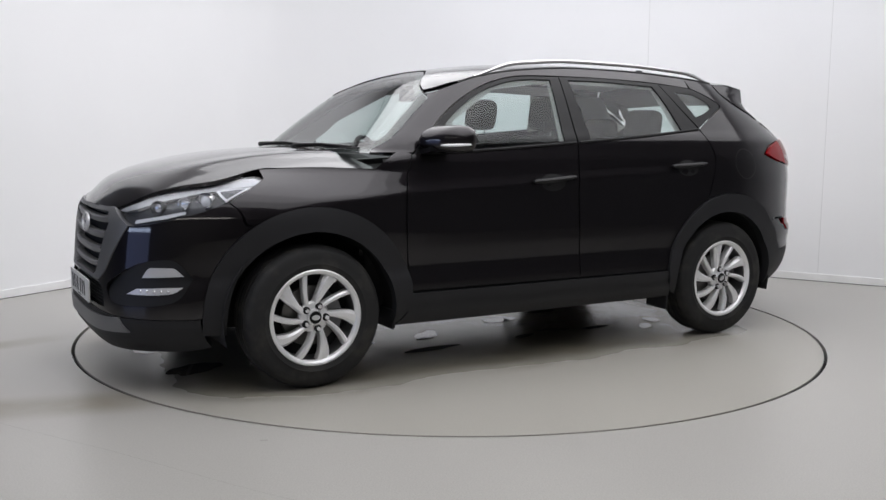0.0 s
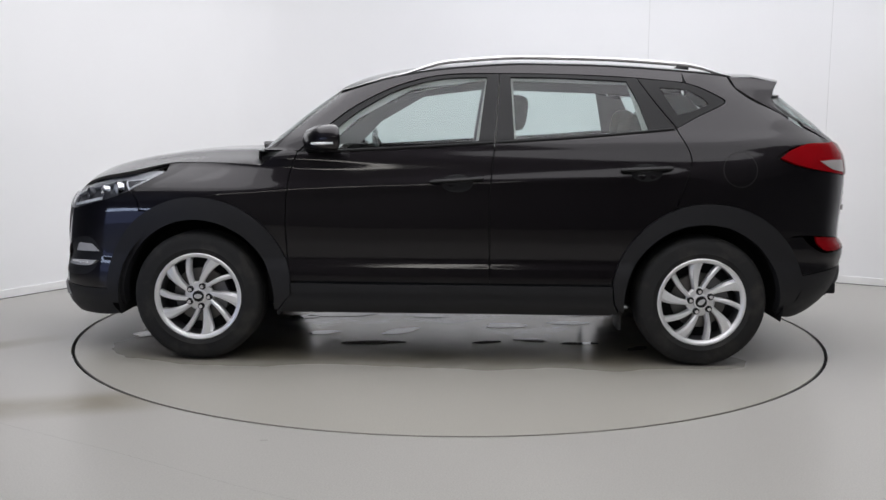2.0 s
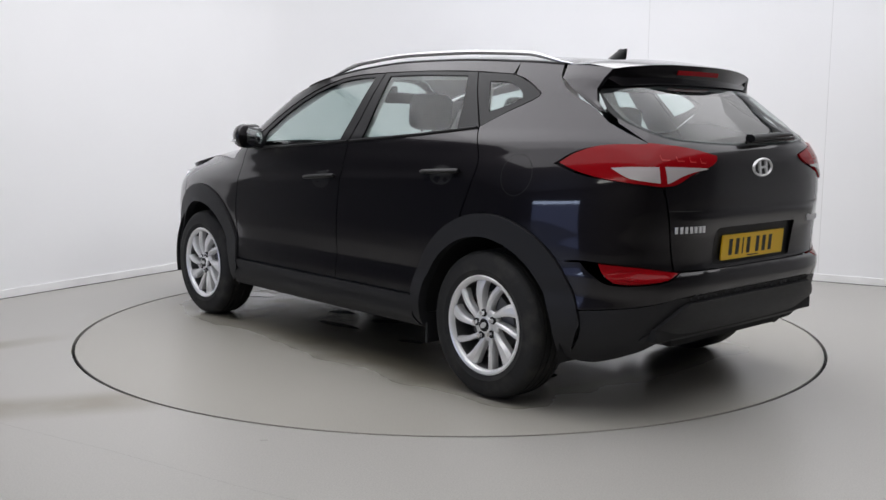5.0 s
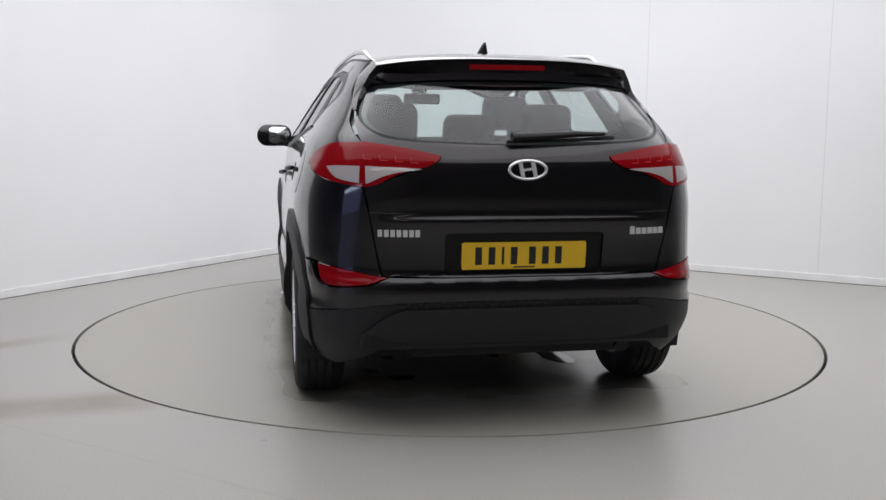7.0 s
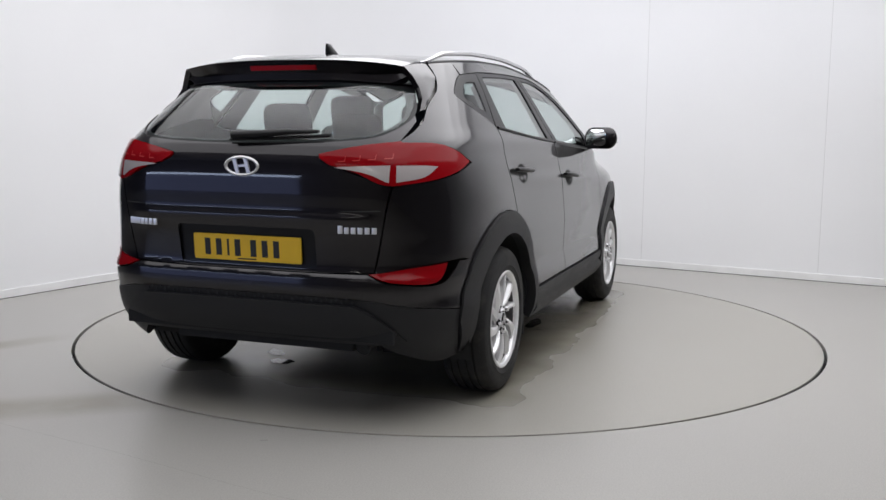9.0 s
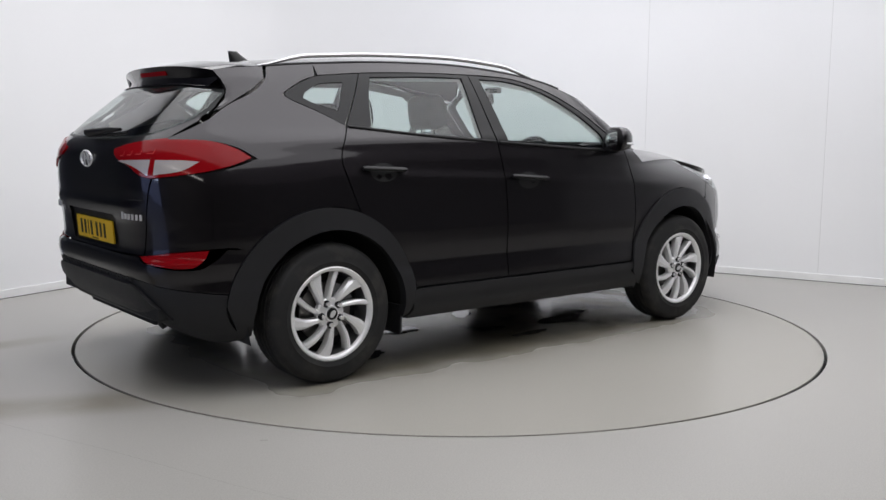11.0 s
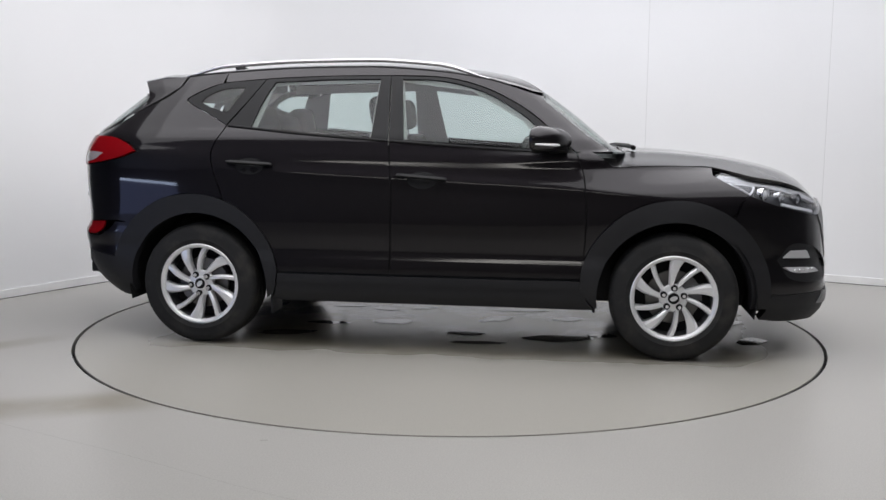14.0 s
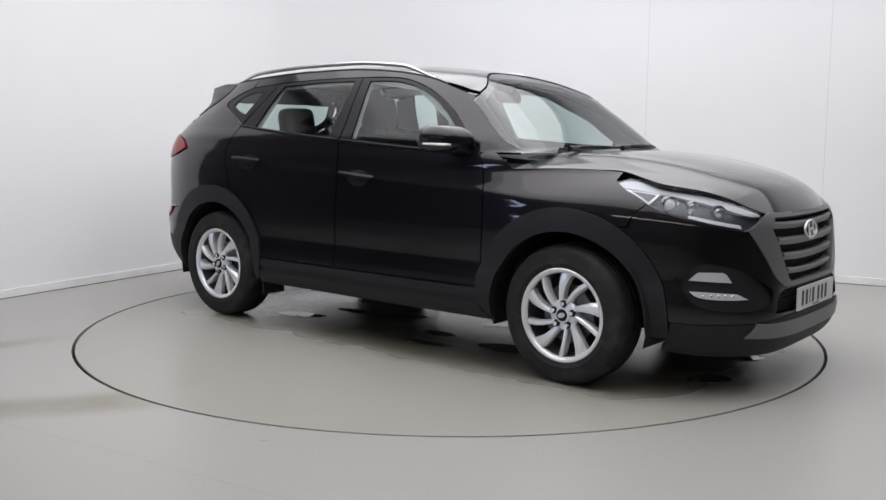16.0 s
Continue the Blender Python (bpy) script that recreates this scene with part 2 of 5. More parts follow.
def wet_patches():
    """Water that dripped off the car lies on the turntable and turns with it."""
    def lay(name, x, y, rx, ry, turn, seed, mat, z, label, rough=0.35, n=48):
        bm = bmesh.new()
        m = pose(CAR_X + x, CAR_Y + y, z, 0, 0, turn)
        out = blob(rx, ry, seed, n, rough)
        vs = [bm.verts.new(m @ Vector((a, b, 0))) for a, b in out]
        bm.faces.new(vs)
        bmesh.ops.triangulate(bm, faces=bm.faces)
        ob = part(name, bm, mat, TABLE, label)
        if ob.data.polygons[0].normal.z < 0:
            ob.data.flip_normals()
    spots = ((0.77, 0.17, 0.10, 0.05, 20), (0.45, 0.43, 0.17, 0.045, 5), (0.72, -0.42, 0.22, 0.09, 10), (0.97, -0.31, 0.10, 0.05, 0), (-0.48, 0.32, 0.10, 0.04, -10), (-0.76, 0.39, 0.11, 0.035, 8),
             (-0.93, -0.53, 0.18, 0.07, 15), (0.15, -0.38, 0.12, 0.05, 0), (-0.76, -0.20, 0.13, 0.05, 0), (-0.22, 0.39, 0.09, 0.03, 20), (0.25, -0.62, 0.16, 0.04, 5), (-1.08, 0.50, 0.08, 0.04, 40), (-1.25, 0.37, 0.07, 0.05, 70),
             (1.75, 0.25, 0.16, 0.09, 30), (1.85, -0.30, 0.12, 0.07, 60), (0.30, 0.10, 0.14, 0.06, 50), (-0.35, -0.1, 0.12, 0.08, 12))
    for k, (x, y, rx, ry, turn) in enumerate(spots):
        lay("puddle", x, y, rx, ry, turn, 20 + k, M_WET, 0.0026, "small puddle of water")


def scratches():
    """A fine old score across the floor and a few scuffs."""
    for pts, w in (([(-1.9, -2.12), (-1.28, -2.47), (-0.73, -2.81), (-0.3, -3.05)], 0.0012), ([(1.9, -2.4), (2.05, -2.3)], 0.003), ([(-0.75, -2.32), (-0.72, -2.315)], 0.006)):
        bm = bmesh.new()
        rows = []
        for i, (x, y) in enumerate(pts):
            d = (Vector(pts[min(i + 1, len(pts) - 1)]) - Vector(pts[max(i - 1, 0)])).normalized()
            rows.append((bm.verts.new((x - d.y * w, y + d.x * w, 0.0012)), bm.verts.new((x + d.y * w, y - d.x * w, 0.0012))))
        for a, b in zip(rows, rows[1:]):
            bm.faces.new((a[0], a[1], b[1], b[0]))
        ob = part("floor_score", bm, M_SCORE)
        tagged(ob, "fine dark score in the floor paint", "floor mark", kind="structure")


def wall_joints():
    """Hair-fine upright joints in the wall's lining boards."""
    for a in (0.18, 1.71, 3.24):
        bm = bmesh.new()
        box(bm, a - 0.0015, a + 0.0015, WB - 0.0012, WB + 0.01, 0.07, HIGH)
        tagged(part("wall_joint", bm, M_JOINT), "hair-fine upright joint in the wall", "wall joint", kind="structure").matrix_world = ROOM


M_SCORE = plain("scored_floor", (0.33, 0.318, 0.295), 0.6, grain=0.1)
M_JOINT = plain("joint_shadow_grey", (0.62, 0.62, 0.62), 0.7, grain=0.1)
bay()
TABLE = turntable()
wet_patches()
scratches()
wall_joints()


# ---- the car's skin: plan outline times height profiles, x forward, y to its left, z up ----
def table(*pairs):
    """A smooth curve through (x, y) pairs: cubic, without overshoot."""
    xs = [p[0] for p in pairs]
    ys = [p[1] for p in pairs]
    n = len(xs)
    d = [(ys[i + 1] - ys[i]) / (xs[i + 1] - xs[i]) for i in range(n - 1)]
    m = [d[0]] + [0 if d[i - 1] * d[i] <= 0 else 2 * d[i - 1] * d[i] / (d[i - 1] + d[i]) for i in range(1, n - 1)] + [d[-1]]

    def f(x):
        if x <= xs[0]:
            return ys[0]
        if x >= xs[-1]:
            return ys[-1]
        i = 0
        while x > xs[i + 1]:
            i += 1
        h = xs[i + 1] - xs[i]
        t = (x - xs[i]) / h
        return (ys[i] * (1 + 2 * t) * (1 - t) ** 2 + m[i] * h * t * (1 - t) ** 2
                + ys[i + 1] * t * t * (3 - 2 * t) + m[i + 1] * h * t * t * (t - 1))
    return f


def ease(t):
    t = min(max(t, 0.0), 1.0)
    return t * t * (3 - 2 * t)


NOSE = table((0.13, 1.98), (0.17, 2.12), (0.21, 2.2), (0.28, 2.237), (0.38, 2.24), (0.5, 2.23), (0.66, 2.215), (0.8, 2.198), (0.86, 2.17),
             (0.91, 2.11), (0.96, 2.03), (1.0, 1.93), (1.06, 1.75))
SCREEN = table((1.05, 1.17), (1.12, 1.045), (1.2, 0.944), (1.3, 0.824), (1.4, 0.694), (1.48, 0.574), (1.54, 0.452), (1.6, 0.265), (1.66, 0.09))
TAIL = table((0.2, 1.92), (0.26, 2.005), (0.32, 2.07), (0.38, 2.118), (0.45, 2.152), (0.52, 2.172), (0.59, 2.19), (0.625, 2.188), (0.66, 2.164), (0.68, 2.162), (0.75, 2.168), (0.84, 2.183), (0.92, 2.191),
             (0.97, 2.195), (1.02, 2.196), (1.1, 2.187), (1.16, 2.160), (1.21, 2.12), (1.28, 2.05), (1.36, 1.955), (1.45, 1.845), (1.53, 1.74), (1.62, 1.62))
WIDE = table((0.15, 0.81), (0.22, 0.86), (0.28, 0.888), (0.34, 0.915), (0.42, 0.925), (0.47, 0.9235), (0.50, 0.921), (0.52, 0.9165), (0.54, 0.9115), (0.56, 0.909), (0.60, 0.9105), (0.66, 0.9128), (0.72, 0.913), (0.80, 0.9078), (0.87, 0.901),
             (0.94, 0.892), (0.985, 0.885), (1.03, 0.877), (1.08, 0.868), (1.13, 0.855), (1.18, 0.842), (1.25, 0.800), (1.35, 0.74), (1.45, 0.678), (1.53, 0.622), (1.62, 0.55))


def tail_n(z):
    """How square the tail is in plan: the bumper more than what is above it."""
    return 6.2 - 0.5 * ease((z - 0.62) / 0.25)


def front_reach(z):
    k = ease((z - 1.03) / 0.11)
    return NOSE(z) * (1 - k) + SCREEN(z) * k


def width(x, z):
    w = WIDE(z)
    # the front wing rolls over towards the bonnet; the rear haunch swells
    w -= 0.10 * ease((z - 0.90) / 0.2) * ease((x - 0.75) / 0.7) * ease((1.3 - z) / 0.2)
    w += 0.028 * math.exp(-((x + 1.68) / 0.45) ** 2 - ((z - 0.96) / 0.22) ** 2)
    w += 0.024 * math.exp(-((x - 1.35) / 0.42) ** 2 - ((z - 0.8) / 0.17) ** 2)
    # door crease, rising to the rear
    c = 0.955 - 0.045 * x
    w += 0.006 * math.exp(-((z - c) / 0.035) ** 2) * ease((1.5 - abs(x)) / 0.5)
    return w


def half_width(x, z):
    """The skin's y at (x, z)."""
    if x >= 0:
        n, r = 4.15 + 4.85 * ease((z - 1.03) / 0.1), front_reach(z)
    else:
        n, r = tail_n(z), TAIL(z)
    q = min(abs(x) / r, 1.0)
    return width(x, z) * max(1 - q ** n, 0.0) ** (1 / n)


def side(x, z):
    return Vector((x, half_width(x, z), z))


def wrap_front(s, z):
    """Front half of the skin by an angle: 0 at the nose, 90 abeam."""
    n, r = 4.15 + 4.85 * ease((z - 1.03) / 0.1), front_reach(z)
    a = radians(s)
    x = r * max(math.cos(a), 0) ** (2 / n)
    return Vector((x, width(x, z) * abs(math.sin(a)) ** (2 / n) * (1 if s >= 0 else -1), z))


def wrap_nose(y, z):
    """Front skin by y."""
    n, r = 4.15 + 4.85 * ease((z - 1.03) / 0.1), front_reach(z)
    x = 1.8
    for _ in range(4):
        x = r * max(1 - min(abs(y) / width(x, z), 1) ** n, 1e-9) ** (1 / n)
    return Vector((x, y, z))


def wrap_tail(y, z):
    """Rear skin by y."""
    n, r = tail_n(z), TAIL(z)
    x = -1.8
    for _ in range(4):
        x = -r * max(1 - min(abs(y) / width(x, z), 1) ** n, 1e-9) ** (1 / n)
    return Vector((x, y, z))


def corner(q, z, nose):
    """The skin round an end of the car by q: 0 at its middle, about |y| there, then on round the corner along the side."""
    r = front_reach(z) if nose else TAIL(z)
    n = 4.15 + 4.85 * ease((z - 1.03) / 0.1) if nose else tail_n(z)
    u = r - abs(q)
    lo, hi = 0.0, 0.5 * math.pi
    x = y = 0.0
    for _ in range(26):
        mid = (lo + hi) / 2
        x = r * math.cos(mid) ** (2 / n)
        y = width(x if nose else -x, z) * math.sin(mid) ** (2 / n)
        if x - y > u:
            lo = mid
        else:
            hi = mid
    return Vector((x if nose else -x, y if q >= 0 else -y, z))


def nose_map(q, z):
    return corner(q, z, True)


def tail_map(q, z):
    return corner(q, z, False)


def nq(x, y, z):
    """(q, z) of a point on the nose's skin."""
    return (front_reach(z) - (x - abs(y)), z)


def tq(x, y, z):
    """(q, z) of a point on the tail's skin, x given as its distance behind the middle."""
    return (TAIL(z) - (x - abs(y)), z)


def nqx(x, z):
    return nq(x, half_width(x, z), z)


def tqx(x, z):
    return tq(x, half_width(-x, z), z)


ROOF_C = table((-1.85, 1.515), (-1.8, 1.535), (-1.55, 1.575), (-1.2, 1.607), (-0.8, 1.63), (-0.4, 1.637), (0.0, 1.619), (0.3, 1.584), (0.45, 1.553), (0.6, 1.51))
ROOF_E = table((-1.85, 1.47), (-1.55, 1.53), (-1.2, 1.562), (-0.8, 1.585), (-0.4, 1.591), (0.0, 1.565), (0.3, 1.517), (0.45, 1.472), (0.55, 1.43))
BONNET = table((0.85, 1.150), (0.95, 1.145), (1.1, 1.138), (1.3, 1.131), (1.5, 1.114), (1.73, 1.080), (1.94, 1.033), (2.06, 0.982), (2.14, 0.912), (2.2, 0.84), (2.3, 0.7))


def roof(x, y):
    ye = half_width(x, ROOF_E(x))
    v = min(abs(y) / ye, 1.0)
    e = ROOF_E(x)
    return Vector((x, y, e + (ROOF_C(x) - e) * (1 - v ** 2.6) ** 0.9))


def bonnet(x, y):
    a = abs(y)
    z = BONNET(x + 0.2 * a * a) - 0.083 * (a / 0.8) ** 2.5
    z += 0.010 * math.exp(-((a - 0.40 - 0.10 * (2.0 - x)) / 0.09) ** 2) * ease((2.1 - x) / 0.5)
    return Vector((x, y, z))


# ---- car materials ----
def paint_material():
    """Black paint with fine metal flake under a clear coat."""
    m, t, b = material("black_car_paint")
    co = node(t, "ShaderNodeTexCoord").outputs["Object"]
    c, f = noise_mix(t, co, 900, 2, (0.0108, 0.0094, 0.0110), (0.0205, 0.018, 0.0208))
    t.links.new(c, b.inputs["Base Color"])
    b.inputs["Metallic"].default_value = 1.0
    b.inputs["Roughness"].default_value = 0.42
    b.inputs["Coat IOR"].default_value = 1.47
    b.inputs["Coat Weight"].default_value = 1.0
    n = node(t, "ShaderNodeTexNoise", Scale=5.0, Detail=3.0)
    t.links.new(co, n.inputs["Vector"])
    r = node(t, "ShaderNodeMapRange")
    r.inputs["To Min"].default_value, r.inputs["To Max"].default_value = 0.03, 0.09
    t.links.new(n.outputs["Fac"], r.inputs["Value"])
    t.links.new(r.outputs[0], b.inputs["Coat Roughness"])
    return m


def glass_material(name, tint, rough=0.0, ior=1.6):
    """Thin pane: lets tinted light through, mirrors more at a slant."""
    m = bpy.data.materials.new(name)
    m.use_nodes = True
    t = m.node_tree
    t.nodes.clear()
    out = t.nodes.new("ShaderNodeOutputMaterial")
    mix = t.nodes.new("ShaderNodeMixShader")
    lw = node(t, "ShaderNodeLayerWeight", Blend=0.5)
    p5 = node(t, "ShaderNodeMath")
    p5.operation = "POWER"
    p5.inputs[1].default_value = 4.2
    fr = node(t, "ShaderNodeMath")
    fr.operation = "MULTIPLY_ADD"
    f0 = ((ior - 1) / (ior + 1)) ** 2
    fr.inputs[1].default_value, fr.inputs[2].default_value = 1 - f0, f0
    t.links.new(lw.outputs["Facing"], p5.inputs[0])
    t.links.new(p5.outputs[0], fr.inputs[0])
    tr = node(t, "ShaderNodeBsdfTransparent", Color=(*tint, 1))
    gl = node(t, "ShaderNodeBsdfGlossy", Roughness=rough)
    t.links.new(fr.outputs[0], mix.inputs[0])
    t.links.new(tr.outputs[0], mix.inputs[1])
    t.links.new(gl.outputs[0], mix.inputs[2])
    t.links.new(mix.outputs[0], out.inputs[0])
    return m


def tyre_material():
    m, t, b = material("tyre_rubber")
    co = node(t, "ShaderNodeTexCoord").outputs["Object"]
    c, f = noise_mix(t, co, 9, 5, (0.0085, 0.0085, 0.009), (0.05, 0.046, 0.04), 0.5, 0.85)
    t.links.new(c, b.inputs["Base Color"])
    b.inputs["Roughness"].default_value = 0.75
    n = node(t, "ShaderNodeTexNoise", Scale=180.0, Detail=3.0)
    t.links.new(co, n.inputs["Vector"])
    bp = node(t, "ShaderNodeBump", Strength=0.3, Distance=0.003)
    t.links.new(n.outputs["Fac"], bp.inputs["Height"])
    t.links.new(bp.outputs[0], b.inputs["Normal"])
    return m


M_PAINT = paint_material()
M_CLAD = plain("matt_black_cladding", (0.016, 0.016, 0.018), 0.5, grain=0.25, scale=120, vary=0.06, spec=0.3)
M_TRIM = plain("black_window_trim", (0.006, 0.006, 0.007), 0.33, grain=0.05, spec=0.22)
M_HANDLE = plain("black_handle", (0.006, 0.006, 0.007), 0.35, grain=0.03, spec=0.25)
M_DEEP = plain("dark_inner_plastic", (0.009, 0.009, 0.010), 0.8, grain=0.2)
M_SEAT = plain("dark_grey_seat_cloth", (0.013, 0.013, 0.015), 0.9, grain=0.5, scale=90, vary=0.05)
M_DASH = plain("charcoal_dashboard", (0.02, 0.02, 0.022), 0.6, grain=0.3, scale=90)
M_LINER = plain("pale_grey_headlining", (0.38, 0.375, 0.36), 0.9, grain=0.2)
M_GLASS = glass_material("tinted_window_glass", (0.72, 0.80, 0.785))
M_SCREEN = glass_material("windscreen_glass", (0.74, 0.82, 0.80), ior=1.9)
M_CLEAR = glass_material("clear_lamp_cover", (0.9, 0.92, 0.95))
M_ALLOY = plain("silver_alloy", (0.84, 0.84, 0.85), 0.30, 0.4, coat=0.4, grain=0.05, scale=50, vary=0.06)
# alloy inside the wheel, with the pocket's shade put into its colour
M_ALLOY_IN = plain("shaded_inner_alloy", (0.14, 0.14, 0.145), 0.5, 0.6, grain=0.1, scale=40, vary=0.1)
M_DISCBRAKE = plain("worn_brake_disc", (0.17, 0.165, 0.16), 0.4, 0.9, grain=0.2, scale=40, vary=0.1)
M_TYRE = tyre_material()
M_CHROME = plain("bright_chrome", (0.82, 0.82, 0.84), 0.10, 1.0, grain=0.02, scale=40)
M_RAIL = plain("satin_silver_rail", (0.62, 0.62, 0.63), 0.25, 0.9, grain=0.05, scale=50, vary=0.05)
M_SKID = plain("satin_grey_skid", (0.18, 0.18, 0.185), 0.4, 0.3, grain=0.1, scale=50, vary=0.05)
M_GRILLE = plain("satin_grey_grille", (0.18, 0.18, 0.185), 0.38, 0.4, grain=0.05, scale=50, vary=0.05)
M_RED = plain("red_lamp_plastic", (0.24, 0.003, 0.006), 0.12, coat=0.15, scale=50, vary=0.03, spec=0.15)
M_DEEPRED = plain("pale_red_lamp_plastic", (0.45, 0.045, 0.045), 0.15, coat=0.3, scale=50, vary=0.03, spec=0.15)
M_WHITE = plain("clear_white_lamp", (0.86, 0.86, 0.88), 0.25, 0.0, coat=0.6, grain=0.15, scale=30, vary=0.05)
M_YELLOW = plain("yellow_plate", (0.80, 0.50, 0.02), 0.4, grain=0.03, scale=60, vary=0.04)
M_PLATE = plain("white_plate", (0.74, 0.74, 0.72), 0.4, grain=0.03, scale=60, vary=0.04)
M_INK = plain("black_plate_ink", (0.012, 0.012, 0.013), 0.5, grain=0.02)
M_MIRROR = plain("mirror_glass", (0.85, 0.87, 0.88), 0.02, 1.0)
M_FOG = plain("clear_fog_lens", (0.62, 0.62, 0.64), 0.22, 0.15, coat=0.6, grain=0.3, scale=30, vary=0.06)
M_LENS = plain("ribbed_clear_lens", (0.44, 0.405, 0.40), 0.2, 0.1, coat=0.8, grain=0.4, scale=25, vary=0.08)
M_LETTER = plain("bright_silver_letter", (0.74, 0.74, 0.75), 0.25, 0.35, grain=0.02, scale=50, vary=0.03)
M_BROW = plain("satin_lamp_brow", (0.42, 0.42, 0.43), 0.4, 0.4, grain=0.05, scale=50, vary=0.05)
M_BOWL = plain("headlamp_bowl_grey", (0.07, 0.07, 0.075), 0.35, 0.4, grain=0.05, scale=50, vary=0.05)


# ---- panels cut from the skin ----
def line(*pts, step=0.02, sharp=False):
    """A smooth polyline through 2D points, evenly filled; without its last point."""
    out = []
    n = len(pts)
    for i in range(n - 1):
        p1, p2 = Vector(pts[i]), Vector(pts[i + 1])
        k = max(1, int((p2 - p1).length / step + 0.5))
        p0 = Vector(pts[i - 1]) if i else p1 * 2 - p2
        p3 = Vector(pts[i + 2]) if i + 2 < n else p2 * 2 - p1
        for j in range(k):
            t = j / k
            if sharp or n == 2:
                q = p1.lerp(p2, t)
            else:
                q = 0.5 * (2 * p1 + (p2 - p0) * t + (2 * p0 - 5 * p1 + 4 * p2 - p3) * t * t + (3 * p1 - p0 - 3 * p2 + p3) * t ** 3)
            out.append((q.x, q.y))
    return out


def arc(cx, cz, r, a0, a1, step=0.02):
    n = max(2, int(abs(radians(a1 - a0)) * r / step))
    return [(cx + r * math.cos(radians(a0 + (a1 - a0) * k / n)), cz + r * math.sin(radians(a0 + (a1 - a0) * k / n))) for k in range(n)]


def inside(p, poly):
    x, y = p
    hit = False
    j = len(poly) - 1
    for i in range(len(poly)):
        (xi, yi), (xj, yj) = poly[i], poly[j]
        if (yi > y) != (yj > y) and x < (xj - xi) * (y - yi) / (yj - yi) + xi:
            hit = not hit
        j = i
    return hit


from mathutils.geometry import delaunay_2d_cdt


def flat_mesh(outline, holes=(), spacing=0.035):
    """Triangles that fill a 2D outline, with even points inside it."""
    loops = [outline, *holes]
    pts, edges = [], []
    for lp in loops:
        b = len(pts)
        pts += [Vector(p) for p in lp]
        edges += [(b + i, b + (i + 1) % len(lp)) for i in range(len(lp))]
    xs, ys = [p[0] for p in outline], [p[1] for p in outline]
    rim = np.array([p for lp in loops for p in lp])
    y = min(ys) + spacing * 0.5
    row = 0
    while y < max(ys):
        x = min(xs) + spacing * (0.5 if row % 2 else 0.25)
        while x < max(xs):
            if inside((x, y), outline) and not any(inside((x, y), h) for h in holes):
                if np.min(np.hypot(rim[:, 0] - x, rim[:, 1] - y)) > spacing * 0.45:
                    pts.append(Vector((x, y)))
            x += spacing
        y += spacing * 0.866
        row += 1
    v, e, f, *_ = delaunay_2d_cdt(pts, edges, [], 0, 1e-5)
    tris = []
    for t in f:
        c = sum((v[i] for i in t), Vector((0, 0))) / len(t)
        if inside(c, outline) and not any(inside(c, h) for h in holes):
            tris.append(tuple(t))
    return v, tris


def panel(name, fn, outline, mat, parent, sgn=1, off=0.0, thick=0.012, holes=(), spacing=0.035, label="", bulge=None):
    """A sheet of the skin inside an outline, with turned-in edges; sgn -1 builds it on the car's other side."""
    v, tris = flat_mesh(outline, holes, spacing)
    h = 0.002
    co, no = [], []
    for p in v:
        a = fn(p.x, p.y)
        du, dv = fn(p.x + h, p.y) - fn(p.x - h, p.y), fn(p.x, p.y + h) - fn(p.x, p.y - h)
        n = du.cross(dv)
        n = n.normalized() if n.length > 1e-12 else Vector((0, 0, 1))
        if n.dot(a - Vector((a.x * 0.7, 0, 0.75))) < 0:
            n = -n
        k = off + (bulge(p.x, p.y) if bulge else 0)
        a = a + n * k
        co.append(Vector((a.x, a.y * sgn, a.z)))
        no.append(Vector((n.x, n.y * sgn, n.z)))
    faces = []
    for t in tris:
        a, b, c = (co[i] for i in t)
        faces.append(t if (b - a).cross(c - a).dot(no[t[0]]) > 0 else t[::-1])
    # turned-in rim along open edges
    count = {}
    for t in faces:
        for i in range(3):
            a, b = t[i], t[(i + 1) % 3]
            count[(a, b)] = 1
    if thick:
        for a, b in list(count):
            if (b, a) not in count:
                q = []
                d = (co[b] - co[a])
                if d.length < 1e-9:
                    continue
                en = d.normalized().cross(no[a]).normalized()
                for i, dep in ((a, 0), (b, 0), (b, thick), (a, thick)):
                    q.append(len(co))
                    co.append(co[i] - no[i] * dep)
                    no.append(en)
                faces.append((q[0], q[3], q[2], q[1]))
    return mesh_object(name, co, faces, mat, parent, True, no, label)


def solid(name, bm, mat, parent, m=None, sgn=1, label="", smooth=True, angle=40):
    """A part from a bmesh, moved by m and mirrored to the other side where sgn is -1."""
    if m is not None:
        bmesh.ops.transform(bm, matrix=m, verts=bm.verts)
    if sgn < 0:
        bmesh.ops.scale(bm, vec=(1, -1, 1), verts=bm.verts)
        bmesh.ops.reverse_faces(bm, faces=bm.faces)
    return part(name, bm, mat, parent, label, smooth, angle)


